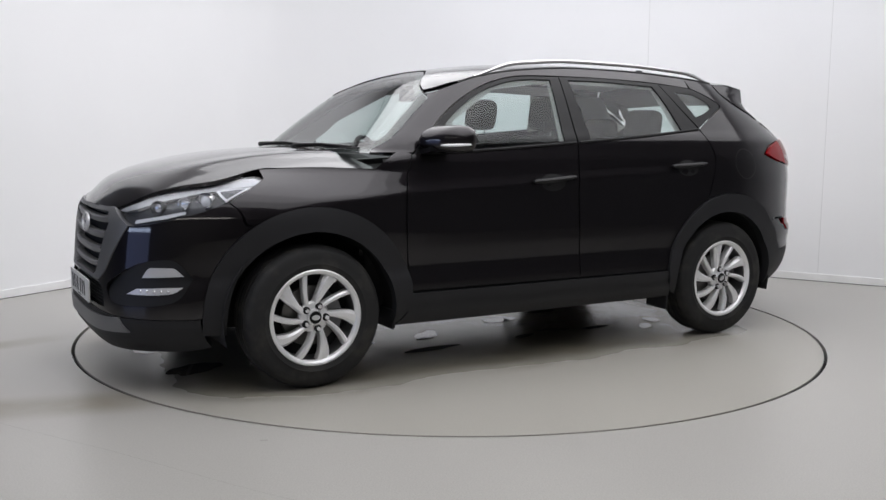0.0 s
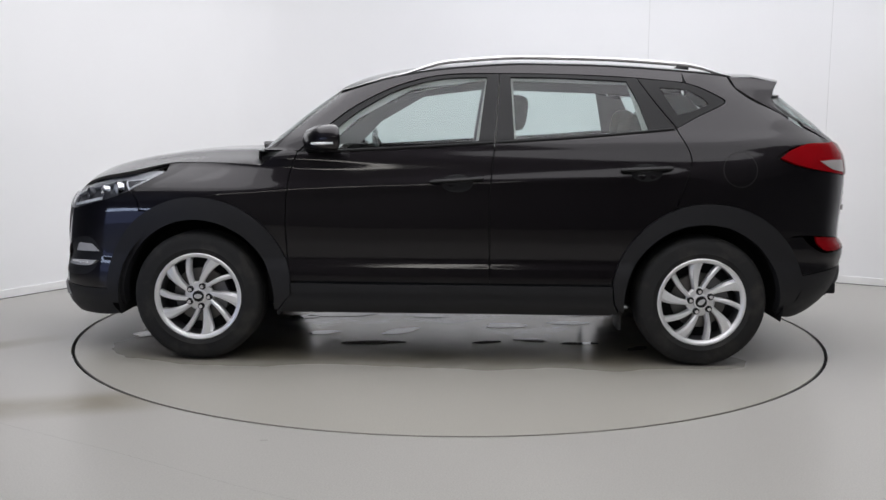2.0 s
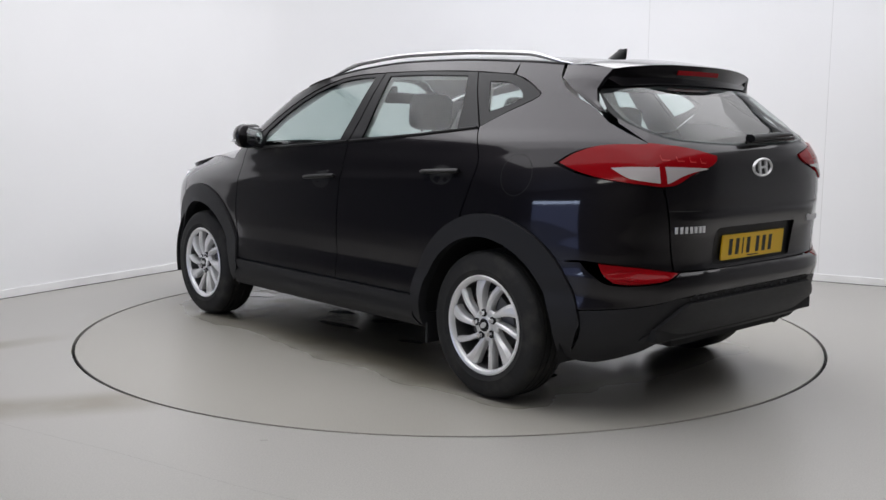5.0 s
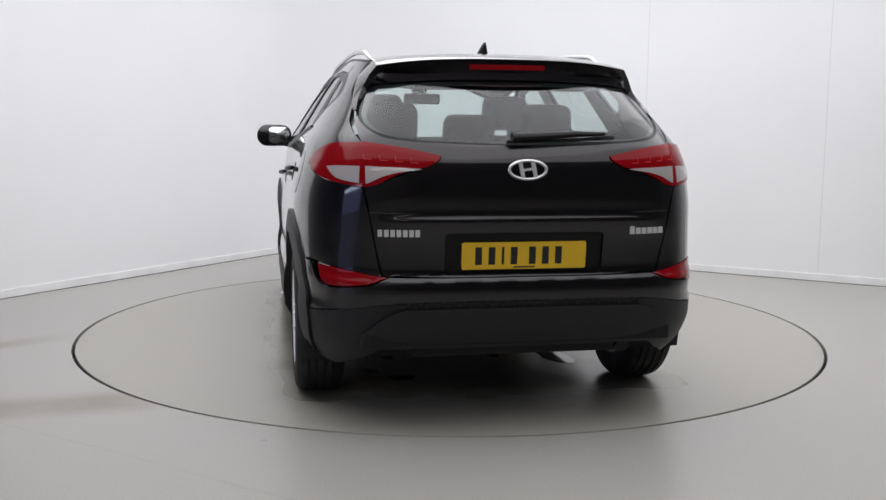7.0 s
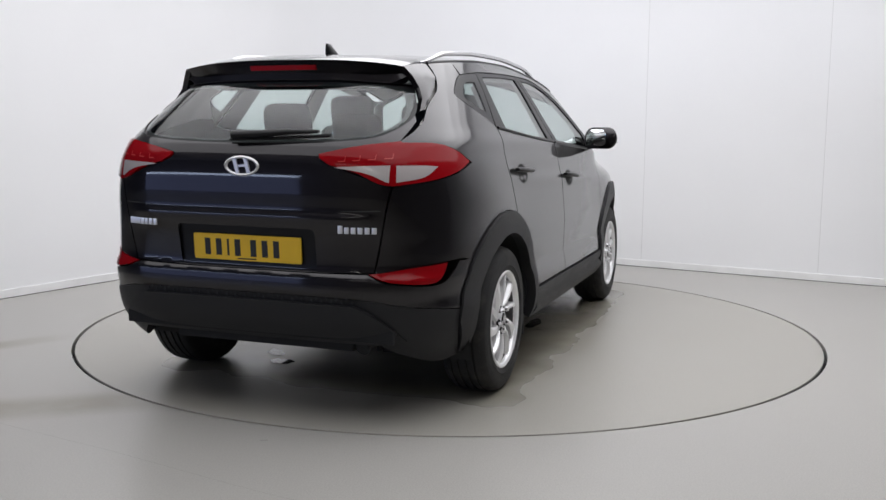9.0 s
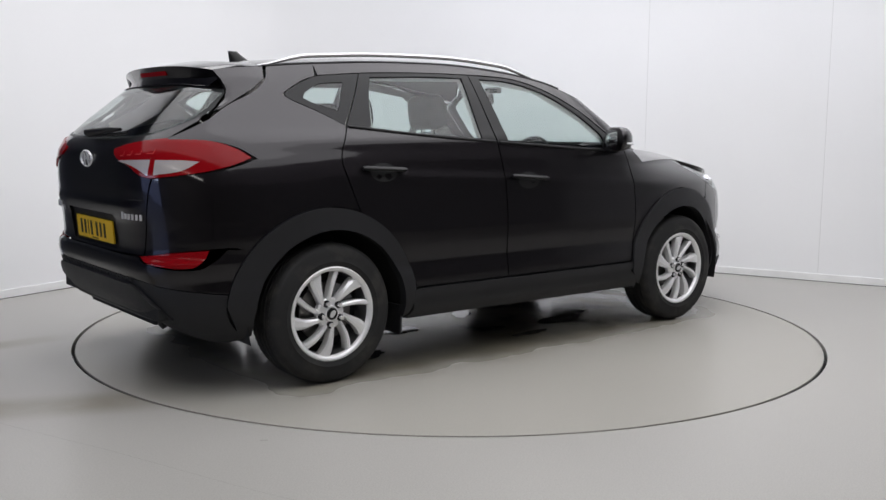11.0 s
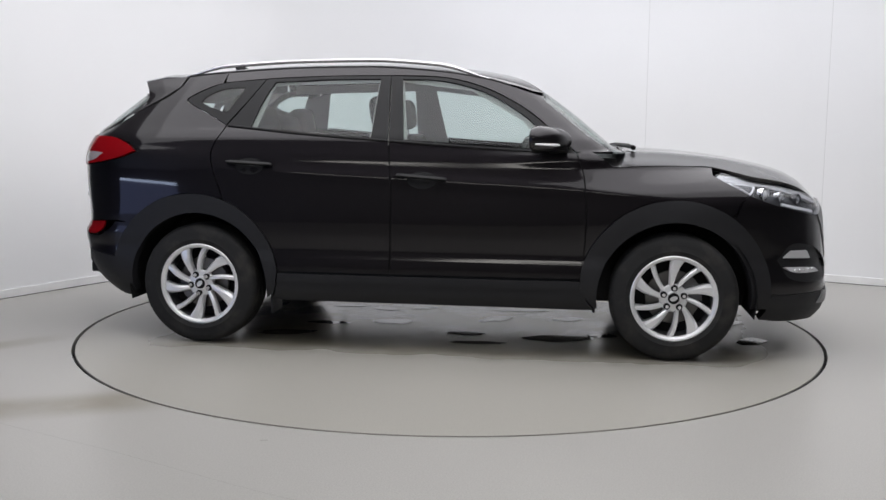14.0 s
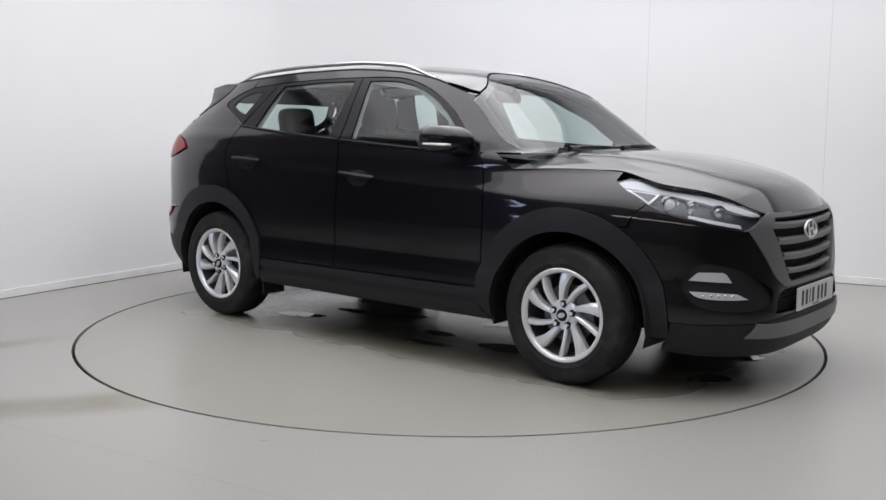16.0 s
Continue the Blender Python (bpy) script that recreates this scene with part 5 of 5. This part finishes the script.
def head_lamp(sgn):
    top = [nqx(1.535, 1.0), nq(1.64, 0.755, 1.012), nq(1.82, 0.685, 0.984), nq(1.99, 0.60, 0.935), nq(2.135, 0.46, 0.862)]
    low = [nq(2.135, 0.46, 0.860), nq(2.128, 0.555, 0.80), nq(2.11, 0.595, 0.789)]
    bot = [nq(2.11, 0.595, 0.789), nq(1.998, 0.703, 0.815), nqx(1.84, 0.858), nqx(1.72, 0.90), nqx(1.61, 0.955), nqx(1.535, 1.0)]
    o = line(*top) + line(*low) + line(*bot)
    bowl = panel("headlamp", nose_map, o, M_BOWL, CAR, sgn, off=-0.03, thick=0.0, spacing=0.025, label="clear headlamp with grey inside")
    cover = panel("lamp_cover", nose_map, o, M_CLEAR, bowl, sgn, off=0.0, thick=0.0, spacing=0.025)
    cover.visible_shadow = False
    # bright upper brow along the bonnet edge
    brow = line(*[(q, z - 0.002) for q, z in top]) + line((top[-1][0], top[-1][1] - 0.004), nq(2.10, 0.52, 0.858), nq(1.98, 0.625, 0.905), nq(1.82, 0.70, 0.945), nq(1.7, 0.745, 0.965), nq(1.56, 0.798, 0.985))
    panel("brow", nose_map, brow, M_BROW, bowl, sgn, off=-0.010, thick=0.015, spacing=0.02)
    # corner reflector, a bright-framed triangle
    tri = line(nqx(1.595, 0.970), nqx(1.755, 0.952)) + line(nqx(1.755, 0.952), nqx(1.728, 0.905)) + line(nqx(1.728, 0.905), nqx(1.595, 0.970))
    tri_in = [(tri_q, tri_z) for tri_q, tri_z in line(nqx(1.63, 0.962), nqx(1.742, 0.948)) + line(nqx(1.742, 0.948), nqx(1.722, 0.915)) + line(nqx(1.722, 0.915), nqx(1.63, 0.962))]
    panel("reflector_face", nose_map, tri_in, M_BOWL, bowl, sgn, off=-0.0035, thick=0.004, spacing=0.02)
    panel("side_reflector", nose_map, tri, M_WHITE, bowl, sgn, off=-0.006, thick=0.012, spacing=0.02)
    # lower light strip
    st = line(nq(2.10, 0.59, 0.800), nq(1.99, 0.69, 0.826), nq(1.90, 0.735, 0.848)) + line(nq(1.90, 0.735, 0.848), nq(1.90, 0.735, 0.861), nq(1.99, 0.685, 0.842), nq(2.09, 0.59, 0.818)) + line(nq(2.09, 0.59, 0.818), nq(2.10, 0.59, 0.800))
    panel("light_strip", nose_map, st, M_WHITE, bowl, sgn, off=-0.008, thick=0.01, spacing=0.02)
    # projector and reflector lamps
    for (x, y, z), r, mat in (((1.825, 0.745, 0.905), 0.040, M_CHROME), ((1.915, 0.705, 0.893), 0.030, M_CHROME), ((2.01, 0.635, 0.872), 0.034, M_BOWL)):
        p = nose_map(nq(x, y, z)[0], z)
        d = Vector((0.75, 0.6, 0.05)).normalized()
        m = Matrix.Translation(p - d * 0.03) @ d.to_track_quat("Z", "Y").to_matrix().to_4x4()
        bm = bmesh.new()
        rows = []
        for rr, zz in ((r, -0.02), (r, 0.012), (r * 0.86, 0.014), (r * 0.82, 0.0), (r * 0.5, -0.012)):
            rows.append([m @ Vector((rr * math.cos(k * math.pi / 12), rr * math.sin(k * math.pi / 12), zz)) for k in range(24)])
        loft(bm, rows)
        solid("lamp_ring", bm, mat, bowl, sgn=sgn)
        bm = bmesh.new()
        bmesh.ops.create_uvsphere(bm, u_segments=16, v_segments=10, radius=r * 0.72, matrix=m @ Matrix.Diagonal((1, 1, 0.55, 1)))
        solid("lens", bm, M_CHROME if r < 0.035 else M_WHITE, bowl, sgn=sgn, angle=90)


def wheel():
    """Front left wheel about its own hub, outside towards +y."""
    w = new("wheel")
    w.parent = CAR
    bm = bmesh.new()
    prof = [(0.226, -0.10), (0.245, -0.110), (0.29, -0.1125), (0.322, -0.105), (0.338, -0.088), (0.3445, -0.07)]
    grooves = []
    for g in (-0.055, -0.02, 0.02, 0.055):
        grooves += [(0.346, g - 0.006), (0.339, g - 0.0045), (0.339, g + 0.0045), (0.346, g + 0.006)]
    prof += grooves + [(0.3445, 0.07), (0.338, 0.088), (0.33, 0.098), (0.322, 0.105), (0.318, 0.107), (0.29, 0.1125), (0.262, 0.1115), (0.258, 0.1135), (0.254, 0.111), (0.242, 0.108), (0.226, 0.100), (0.222, 0.09)]
    n = 96
    rows = [[bm.verts.new((r * math.sin(2 * math.pi * k / n), y, r * math.cos(2 * math.pi * k / n))) for k in range(n)] for r, y in prof]
    for a, b in zip(rows, rows[1:]):
        for k in range(n):
            bm.faces.new((a[k], a[(k + 1) % n], b[(k + 1) % n], b[k]))
    bmesh.ops.recalc_face_normals(bm, faces=bm.faces)
    tyre = solid("tyre", bm, M_TYRE, w, angle=40, label="worn black tyre with dried dirt")
    # tread blocks on the shoulder
    bm = bmesh.new()
    for k in range(72):
        a = 2 * math.pi * k / 72
        for y in (-0.076, 0.076):
            v = box(bm, -0.0045, 0.0045, y - 0.012, y + 0.010, 0.325, 0.3405)
            bmesh.ops.transform(bm, matrix=pose(0, 0, 0, 0, math.degrees(a), 0), verts=v)
    solid("tread", bm, M_TYRE, tyre, smooth=False)["kind"] = "stuff"
    # rim
    bm = bmesh.new()
    prof = [(0.231, 0.100), (0.233, 0.106), (0.228, 0.109), (0.217, 0.106), (0.210, 0.098), (0.207, 0.085)]
    n = 72
    rows = [[bm.verts.new((r * math.sin(2 * math.pi * k / n), y, r * math.cos(2 * math.pi * k / n))) for k in range(n)] for r, y in prof]
    for a, b in zip(rows, rows[1:]):
        for k in range(n):
            bm.faces.new((a[k], a[(k + 1) % n], b[(k + 1) % n], b[k]))
    bmesh.ops.recalc_face_normals(bm, faces=bm.faces)
    rim = solid("rim", bm, M_ALLOY, w, angle=35, label="silver alloy rim")
    # barrel split off the rim to paint the dark of the wheel's pockets
    bm = bmesh.new()
    rows = [[bm.verts.new((r * math.sin(2 * math.pi * k / n), y, r * math.cos(2 * math.pi * k / n))) for k in range(n)] for r, y in ((0.208, 0.086), (0.206, 0.06), (0.204, 0.0), (0.204, -0.09), (0.226, -0.10))]
    for a, b in zip(rows, rows[1:]):
        for k in range(n):
            bm.faces.new((a[k], a[(k + 1) % n], b[(k + 1) % n], b[k]))
    bmesh.ops.recalc_face_normals(bm, faces=bm.faces)
    solid("barrel", bm, M_ALLOY_IN, rim, angle=35, label="rim barrel coloured dark for the shade in the wheel")
    for k in range(5):
        c = 90 + 72 * k
        for d0, d1, wide0, wide1 in ((4.0, 20.0, 0.013, 0.040), (-32.0, -12.0, 0.012, 0.016)):
            bm = bmesh.new()
            rings = []
            pi_, po_ = (Vector((r * math.cos(radians(c + d)), 0, r * math.sin(radians(c + d)))) for r, d in ((0.062, d0 + 1.5 if d0 > 0 else d0 - 1.5), (0.221, d1)))
            d = (po_ - pi_).normalized()
            t = Vector((-d.z, 0, d.x))
            for f in np.linspace(0, 1, 10):
                wd = wide0 + (wide1 - wide0) * f ** 1.6
                y = 0.082 + 0.020 * math.sin(math.pi * min(f * 0.7 + 0.12, 1))
                k1 = math.copysign(1, d0)
                p = pi_.lerp(po_, f) + t * (0.026 * f ** 4 if k1 > 0 else -0.010 * math.sin(math.pi * f))
                rings.append([p - t * wd + Vector((0, y - 0.045, 0)), p - t * wd * 0.95 + Vector((0, y - 0.006 - 0.010 * (k1 > 0), 0)), p - t * wd * 0.45 + Vector((0, y, 0)), p + t * wd * 0.45 + Vector((0, y, 0)), p + t * wd * 0.95 + Vector((0, y - 0.006 - 0.010 * (k1 < 0), 0)), p + t * wd + Vector((0, y - 0.045, 0))])
            loft(bm, rings)
            solid("spoke", bm, M_ALLOY, rim, angle=20)
        bm = bmesh.new()
        a = radians(c + 22)
        bmesh.ops.create_cone(bm, cap_ends=True, segments=6, radius1=0.0135, radius2=0.0105, depth=0.024, matrix=Matrix.Translation((0.056 * math.cos(a), 0.097, 0.056 * math.sin(a))) @ pose(0, 0, 0, -90, 0, 0))
        solid("wheel_nut", bm, M_CHROME, rim, smooth=False)
        bm = bmesh.new()
        bmesh.ops.create_cone(bm, cap_ends=True, segments=16, radius1=0.018, radius2=0.018, depth=0.008, matrix=Matrix.Translation((0.056 * math.cos(a), 0.0875, 0.056 * math.sin(a))) @ pose(0, 0, 0, -90, 0, 0))
        solid("nut_seat", bm, M_DEEP, rim, smooth=False)
    bm = bmesh.new()
    rows = []
    for r, y in ((0.075, 0.05), (0.078, 0.075), (0.070, 0.084), (0.042, 0.086), (0.038, 0.094), (0.030, 0.097)):
        rows.append([Vector((r * math.cos(k * math.pi / 16), y, r * math.sin(k * math.pi / 16))) for k in range(32)])
    loft(bm, rows)
    solid("hub", bm, M_ALLOY, rim, angle=30)
    bm = bmesh.new()
    bmesh.ops.create_cone(bm, cap_ends=True, segments=32, radius1=0.031, radius2=0.028, depth=0.006, matrix=Matrix.Translation((0, 0.099, 0)) @ pose(0, 0, 0, -90, 0, 0))
    cap = solid("hub_cap", bm, M_TRIM, rim, angle=30, label="black hub cap")
    badge(Matrix.Translation((0, 0.1015, 0)) @ pose(0, 0, 0, 0, 0, 90) @ Matrix.Diagonal((0.4, 1, 1, 1)), 0.021, 0.0125, rim)
    # brake disc and dark back
    bm = bmesh.new()
    rows = []
    for r, y in ((0.07, 0.03), (0.085, 0.03), (0.145, 0.028), (0.148, 0.02), (0.145, 0.006), (0.07, 0.004)):
        rows.append([Vector((r * math.cos(k * math.pi / 24), y, r * math.sin(k * math.pi / 24))) for k in range(48)])
    loft(bm, rows)
    solid("brake_disc", bm, M_DISCBRAKE, w, angle=30)
    bm = bmesh.new()
    bmesh.ops.create_cone(bm, cap_ends=True, segments=40, radius1=0.205, radius2=0.205, depth=0.01, matrix=Matrix.Translation((0, -0.02, 0)) @ pose(0, 0, 0, -90, 0, 0))
    solid("backing_plate", bm, M_DEEP, w, smooth=False)
    bm = bmesh.new()
    loft(bm, [[Vector((r * math.cos(a), y, r * math.sin(a))) for r, a in ((0.085, 2.6), (0.155, 2.5), (0.158, 3.1), (0.155, 3.6), (0.085, 3.5))] for y in (0.0, 0.055)])
    solid("brake_caliper", bm, M_ALLOY_IN, w, angle=30)
    return w


def wheels():
    w = wheel()
    w.matrix_basis = pose(AF, 0.79, 0.3455)
    copy_thing(w, pose(AR, 0.79, 0.3455, 0, 33, 0))
    # the other side turns half round, so that the outside faces out
    copy_thing(w, pose(AF, -0.79, 0.3455, 0, 20, 180))
    copy_thing(w, pose(AR, -0.79, 0.3455, 0, 50, 180))


def inner_body():
    # inner skin below the windows closes the gaps and trims the doors inside
    for sgn in (1, -1):
        o = line((0.95, 1.10), (0.3, 1.13), (-0.24, 1.15), (-1.2, 1.22), (-1.5, 1.26)) + line((-1.5, 1.26), (-1.75, 1.22), (-1.8, 1.0), (-1.8, 0.9)) + line((-1.8, 0.9), (-0.93, 0.88), (-0.86, 0.6), (-0.86, 0.30), sharp=True) + line((-0.86, 0.30), (0.86, 0.30)) + line((0.86, 0.30), (0.86, 0.88), (0.95, 0.90), (0.95, 1.10), sharp=True)
        panel("door_lining", side, o, M_DEEP, CAR, sgn, off=-0.016, thick=0.0, spacing=0.06)
        # pillar linings behind the glass line
        for x0, x1, x2, x3 in ((-0.13, -0.35, -0.335, -0.19),):
            o = line((x0, 1.15), (x1, 1.165), (x2 + 0.0, 1.54), (x3, 1.54), (x0, 1.15), sharp=True)
            panel("pillar_lining", side, o, M_LINER, CAR, sgn, off=-0.03, thick=0.0, spacing=0.06)
        o = line((-1.02, 1.24), (-1.22, 1.26), (-1.13, 1.46), (-0.95, 1.50), (-1.02, 1.24), sharp=True)
        panel("pillar_lining", side, o, M_LINER, CAR, sgn, off=-0.03, thick=0.0, spacing=0.06)
        o = line((-1.30, 1.30), (-1.46, 1.30), (-1.80, 1.22), (-1.86, 1.28), (-1.70, 1.36), (-1.54, 1.50), (-1.30, 1.50), (-1.44, 1.40), (-1.30, 1.30), sharp=True)
        panel("pillar_lining", side, o, M_LINER, CAR, sgn, off=-0.03, thick=0.0, spacing=0.06)
        o = line((0.88, 1.14), (0.66, 1.14), (0.50, 1.30), (0.2, 1.47), (-0.2, 1.52), (-1.2, 1.49), (-1.2, 1.55), (-0.2, 1.575), (0.3, 1.49), (0.55, 1.38), (0.88, 1.14), sharp=True)
        panel("pillar_lining", side, o, M_LINER, CAR, sgn, off=-0.025, thick=0.0, spacing=0.06)
        # wheel housings
        for ax in (AF, AR):
            bm = bmesh.new()
            prof = [[Vector((ax + 0.44 * math.cos(a), y, 0.345 + 0.425 * math.sin(a))) for a in np.linspace(-0.25, math.pi + 0.25, 24)] for y in (0.45, 0.865)]
            loft(bm, prof, closed=False)
            solid("wheel_housing", bm, M_DEEP, CAR, sgn=sgn)
            bm = bmesh.new()
            box(bm, ax - 0.47, ax + 0.47, 0.44, 0.45, 0.25, 0.8)
            solid("wheel_housing", bm, M_DEEP, CAR, sgn=sgn)
    # floor pan, engine tray and rear valance
    bm = bmesh.new()
    box(bm, -0.87, 0.88, -0.86, 0.86, 0.26, 0.32, 0.01)
    box(bm, 0.86, 1.9, -0.44, 0.44, 0.24, 0.34, 0.01)
    box(bm, -2.05, -0.86, -0.44, 0.44, 0.30, 0.40, 0.01)
    box(bm, 1.78, 2.08, -0.60, 0.60, 0.24, 0.30, 0.01)
    box(bm, -2.12, -1.78, -0.66, 0.66, 0.36, 0.42, 0.01)
    solid("underbody", bm, M_DEEP, CAR, smooth=False)
    bm = bmesh.new()
    box(bm, 1.80, 1.99, -0.60, 0.60, 0.3, 0.84)
    solid("bulkhead", bm, M_DEEP, CAR, smooth=False)
    bm = bmesh.new()
    box(bm, 0.90, 1.0, -0.72, 0.72, 0.3, 1.06)
    solid("bulkhead", bm, M_DEEP, CAR, smooth=False)
    bm = bmesh.new()
    box(bm, -2.1, -2.06, -0.60, 0.60, 0.4, 1.0)
    solid("rear_panel", bm, M_DEEP, CAR, smooth=False)
    for ax in (AF, AR):
        bm = bmesh.new()
        tube(bm, [(ax, -0.7, 0.32), (ax, 0.7, 0.32)], 0.035, 10)
        box(bm, ax - 0.12, ax + 0.12, -0.4, 0.4, 0.22, 0.30, 0.02)
        solid("axle", bm, M_DEEP, CAR, smooth=False)
    # load floor and shelf
    bm = bmesh.new()
    box(bm, -2.05, -1.05, -0.62, 0.62, 0.78, 0.82, 0.01)
    box(bm, -2.02, -1.32, -0.66, 0.66, 1.10, 1.125, 0.008)
    solid("parcel_shelf", bm, M_DEEP, CAR, smooth=False)


def seat(x, y, wide, name, rest_wide, lean, heads):
    bm = bmesh.new()
    pillow(bm, 0.50, wide, 0.16, 0.05, pose(x + 0.02, y, 0.62, 0, -6, 0))
    s = solid(name, bm, M_SEAT, CAR, label="dark grey cloth seat")
    bm = bmesh.new()
    pillow(bm, 0.13, rest_wide, 0.62, 0.05, pose(x - 0.30, y, 0.90, 0, -lean, 0))
    solid("backrest", bm, M_SEAT, s)
    for hy, z in heads:
        hx = x - 0.30 - math.tan(radians(lean)) * (z - 0.90)
        bm = bmesh.new()
        pillow(bm, 0.125, 0.265, 0.20, 0.058, pose(hx, hy, z, 0, -lean * 0.5, 0))
        solid("headrest", bm, M_SEAT, s)
        for d in (-0.06, 0.06):
            bm = bmesh.new()
            tube(bm, [(hx + 0.02, hy + d, z - 0.18), (hx, hy + d, z - 0.05)], 0.006, 8)
            solid("headrest_post", bm, M_CHROME, s)
    return s


def cabin():
    seat(0.06, 0.37, 0.50, "front_seat", 0.50, 16, [(0.37, 1.335)])
    seat(0.06, -0.37, 0.50, "front_seat", 0.50, 16, [(-0.37, 1.335)])
    seat(-0.66, 0.0, 1.26, "rear_bench", 1.26, 20, [(0.40, 1.27), (-0.40, 1.27), (0.0, 1.215)])
    # dashboard
    bm = bmesh.new()
    sec = [(1.02, 1.085), (0.80, 1.10), (0.64, 1.075), (0.56, 1.02), (0.55, 0.90), (0.62, 0.75), (0.8, 0.6), (1.02, 0.6)]
    loft(bm, [[Vector((x, y, z + (0.03 if 0.2 < -y < 0.55 and 0.5 < x < 0.7 and z > 1 else 0))) for x, z in sec] for y in np.linspace(-0.70, 0.70, 15)])
    dash = solid("dashboard", bm, M_DASH, CAR, angle=50)
    # steering wheel, on the right-hand side
    bm = bmesh.new()
    m = Matrix.Translation((0.44, -0.37, 1.02)) @ pose(0, 0, 0, 0, -68, 0)
    n, k2 = 32, 8
    rows = []
    for k in range(n):
        a = 2 * math.pi * k / n
        rows.append([bm.verts.new(m @ Vector(((0.18 + 0.016 * math.cos(b)) * math.cos(a), (0.18 + 0.016 * math.cos(b)) * math.sin(a), 0.016 * math.sin(b)))) for b in np.linspace(0, 2 * math.pi, k2 + 1)[:-1]])
    for k in range(n):
        a, b = rows[k], rows[(k + 1) % n]
        for j in range(k2):
            bm.faces.new((a[j], a[(j + 1) % k2], b[(j + 1) % k2], b[j]))
    bmesh.ops.recalc_face_normals(bm, faces=bm.faces)
    sw = solid("steering_wheel", bm, M_DASH, CAR, angle=60)
    for a0, a1 in ((90, 90), (0, 0), (180, 180)):
        bm = bmesh.new()
        a = radians(a0 + 90)
        tube(bm, [m @ Vector((0, 0, -0.02)), m @ Vector((0.17 * math.cos(a), 0.17 * math.sin(a), 0))], 0.02, 8, 0.5)
        solid("steering_spoke", bm, M_DASH, sw)
    bm = bmesh.new()
    pillow(bm, 0.12, 0.14, 0.05, 0.02, m)
    solid("steering_boss", bm, M_DASH, sw)
    # inside mirror
    bm = bmesh.new()
    pillow(bm, 0.04, 0.24, 0.07, 0.018, pose(0.36, 0.0, 1.435, 0, -8, 0))
    im = solid("inside_mirror", bm, M_TRIM, CAR)
    bm = bmesh.new()
    tube(bm, [(0.39, 0, 1.45), (0.44, 0, 1.50)], 0.016, 8)
    box(bm, 0.44, 0.50, -0.05, 0.05, 1.475, 1.515, 0.01)
    solid("mirror_stalk", bm, M_TRIM, im)
    # wipers on the cowl
    for y0, y1 in ((-0.48, 0.08), (0.08, 0.60)):
        bm = bmesh.new()
        p0 = wrap_nose(y0, 1.128) + Vector((0.06, 0, 0.015))
        p1 = wrap_nose(y0 + 0.2, 1.142) + Vector((0.03, 0, 0.012))
        p2 = wrap_nose(y1, 1.142) + Vector((0.012, 0, 0.006))
        tube(bm, [p0 + Vector((0, -0.02, 0.0)), p0 + Vector((0.0, 0.05, 0.004)), p1, p2], [0.015, 0.012, 0.009, 0.006], 8)
        wp = solid("front_wiper", bm, M_TRIM, CAR)
        bm = bmesh.new()
        q = [wrap_nose(y0 + (y1 - y0) * f + 0.02, 1.138) + Vector((0.008, 0, 0.004)) for f in np.linspace(0, 1.1, 9)]
        tube(bm, q, 0.006, 6)
        solid("wiper_blade", bm, M_TRIM, wp)


for s in (1, -1):
    side_body(s)
screens_and_roof()
tail_end()
front_end()
wheels()
inner_body()
cabin()


# ---- movement ----
def motions():
    step = 0.5
    n = int(16 / step)
    walk(TABLE, [(k * step, pose(0, 0, 0, 0, 0, TURN0 + RATE * k * step)) for k in range(n + 1)])
    walk(CAR, [(k * step, pose(0, 0, 0, 0, 0, TURN0 + RATE * k * step) @ pose(CAR_X, CAR_Y, 0)) for k in range(n + 1)])


motions()
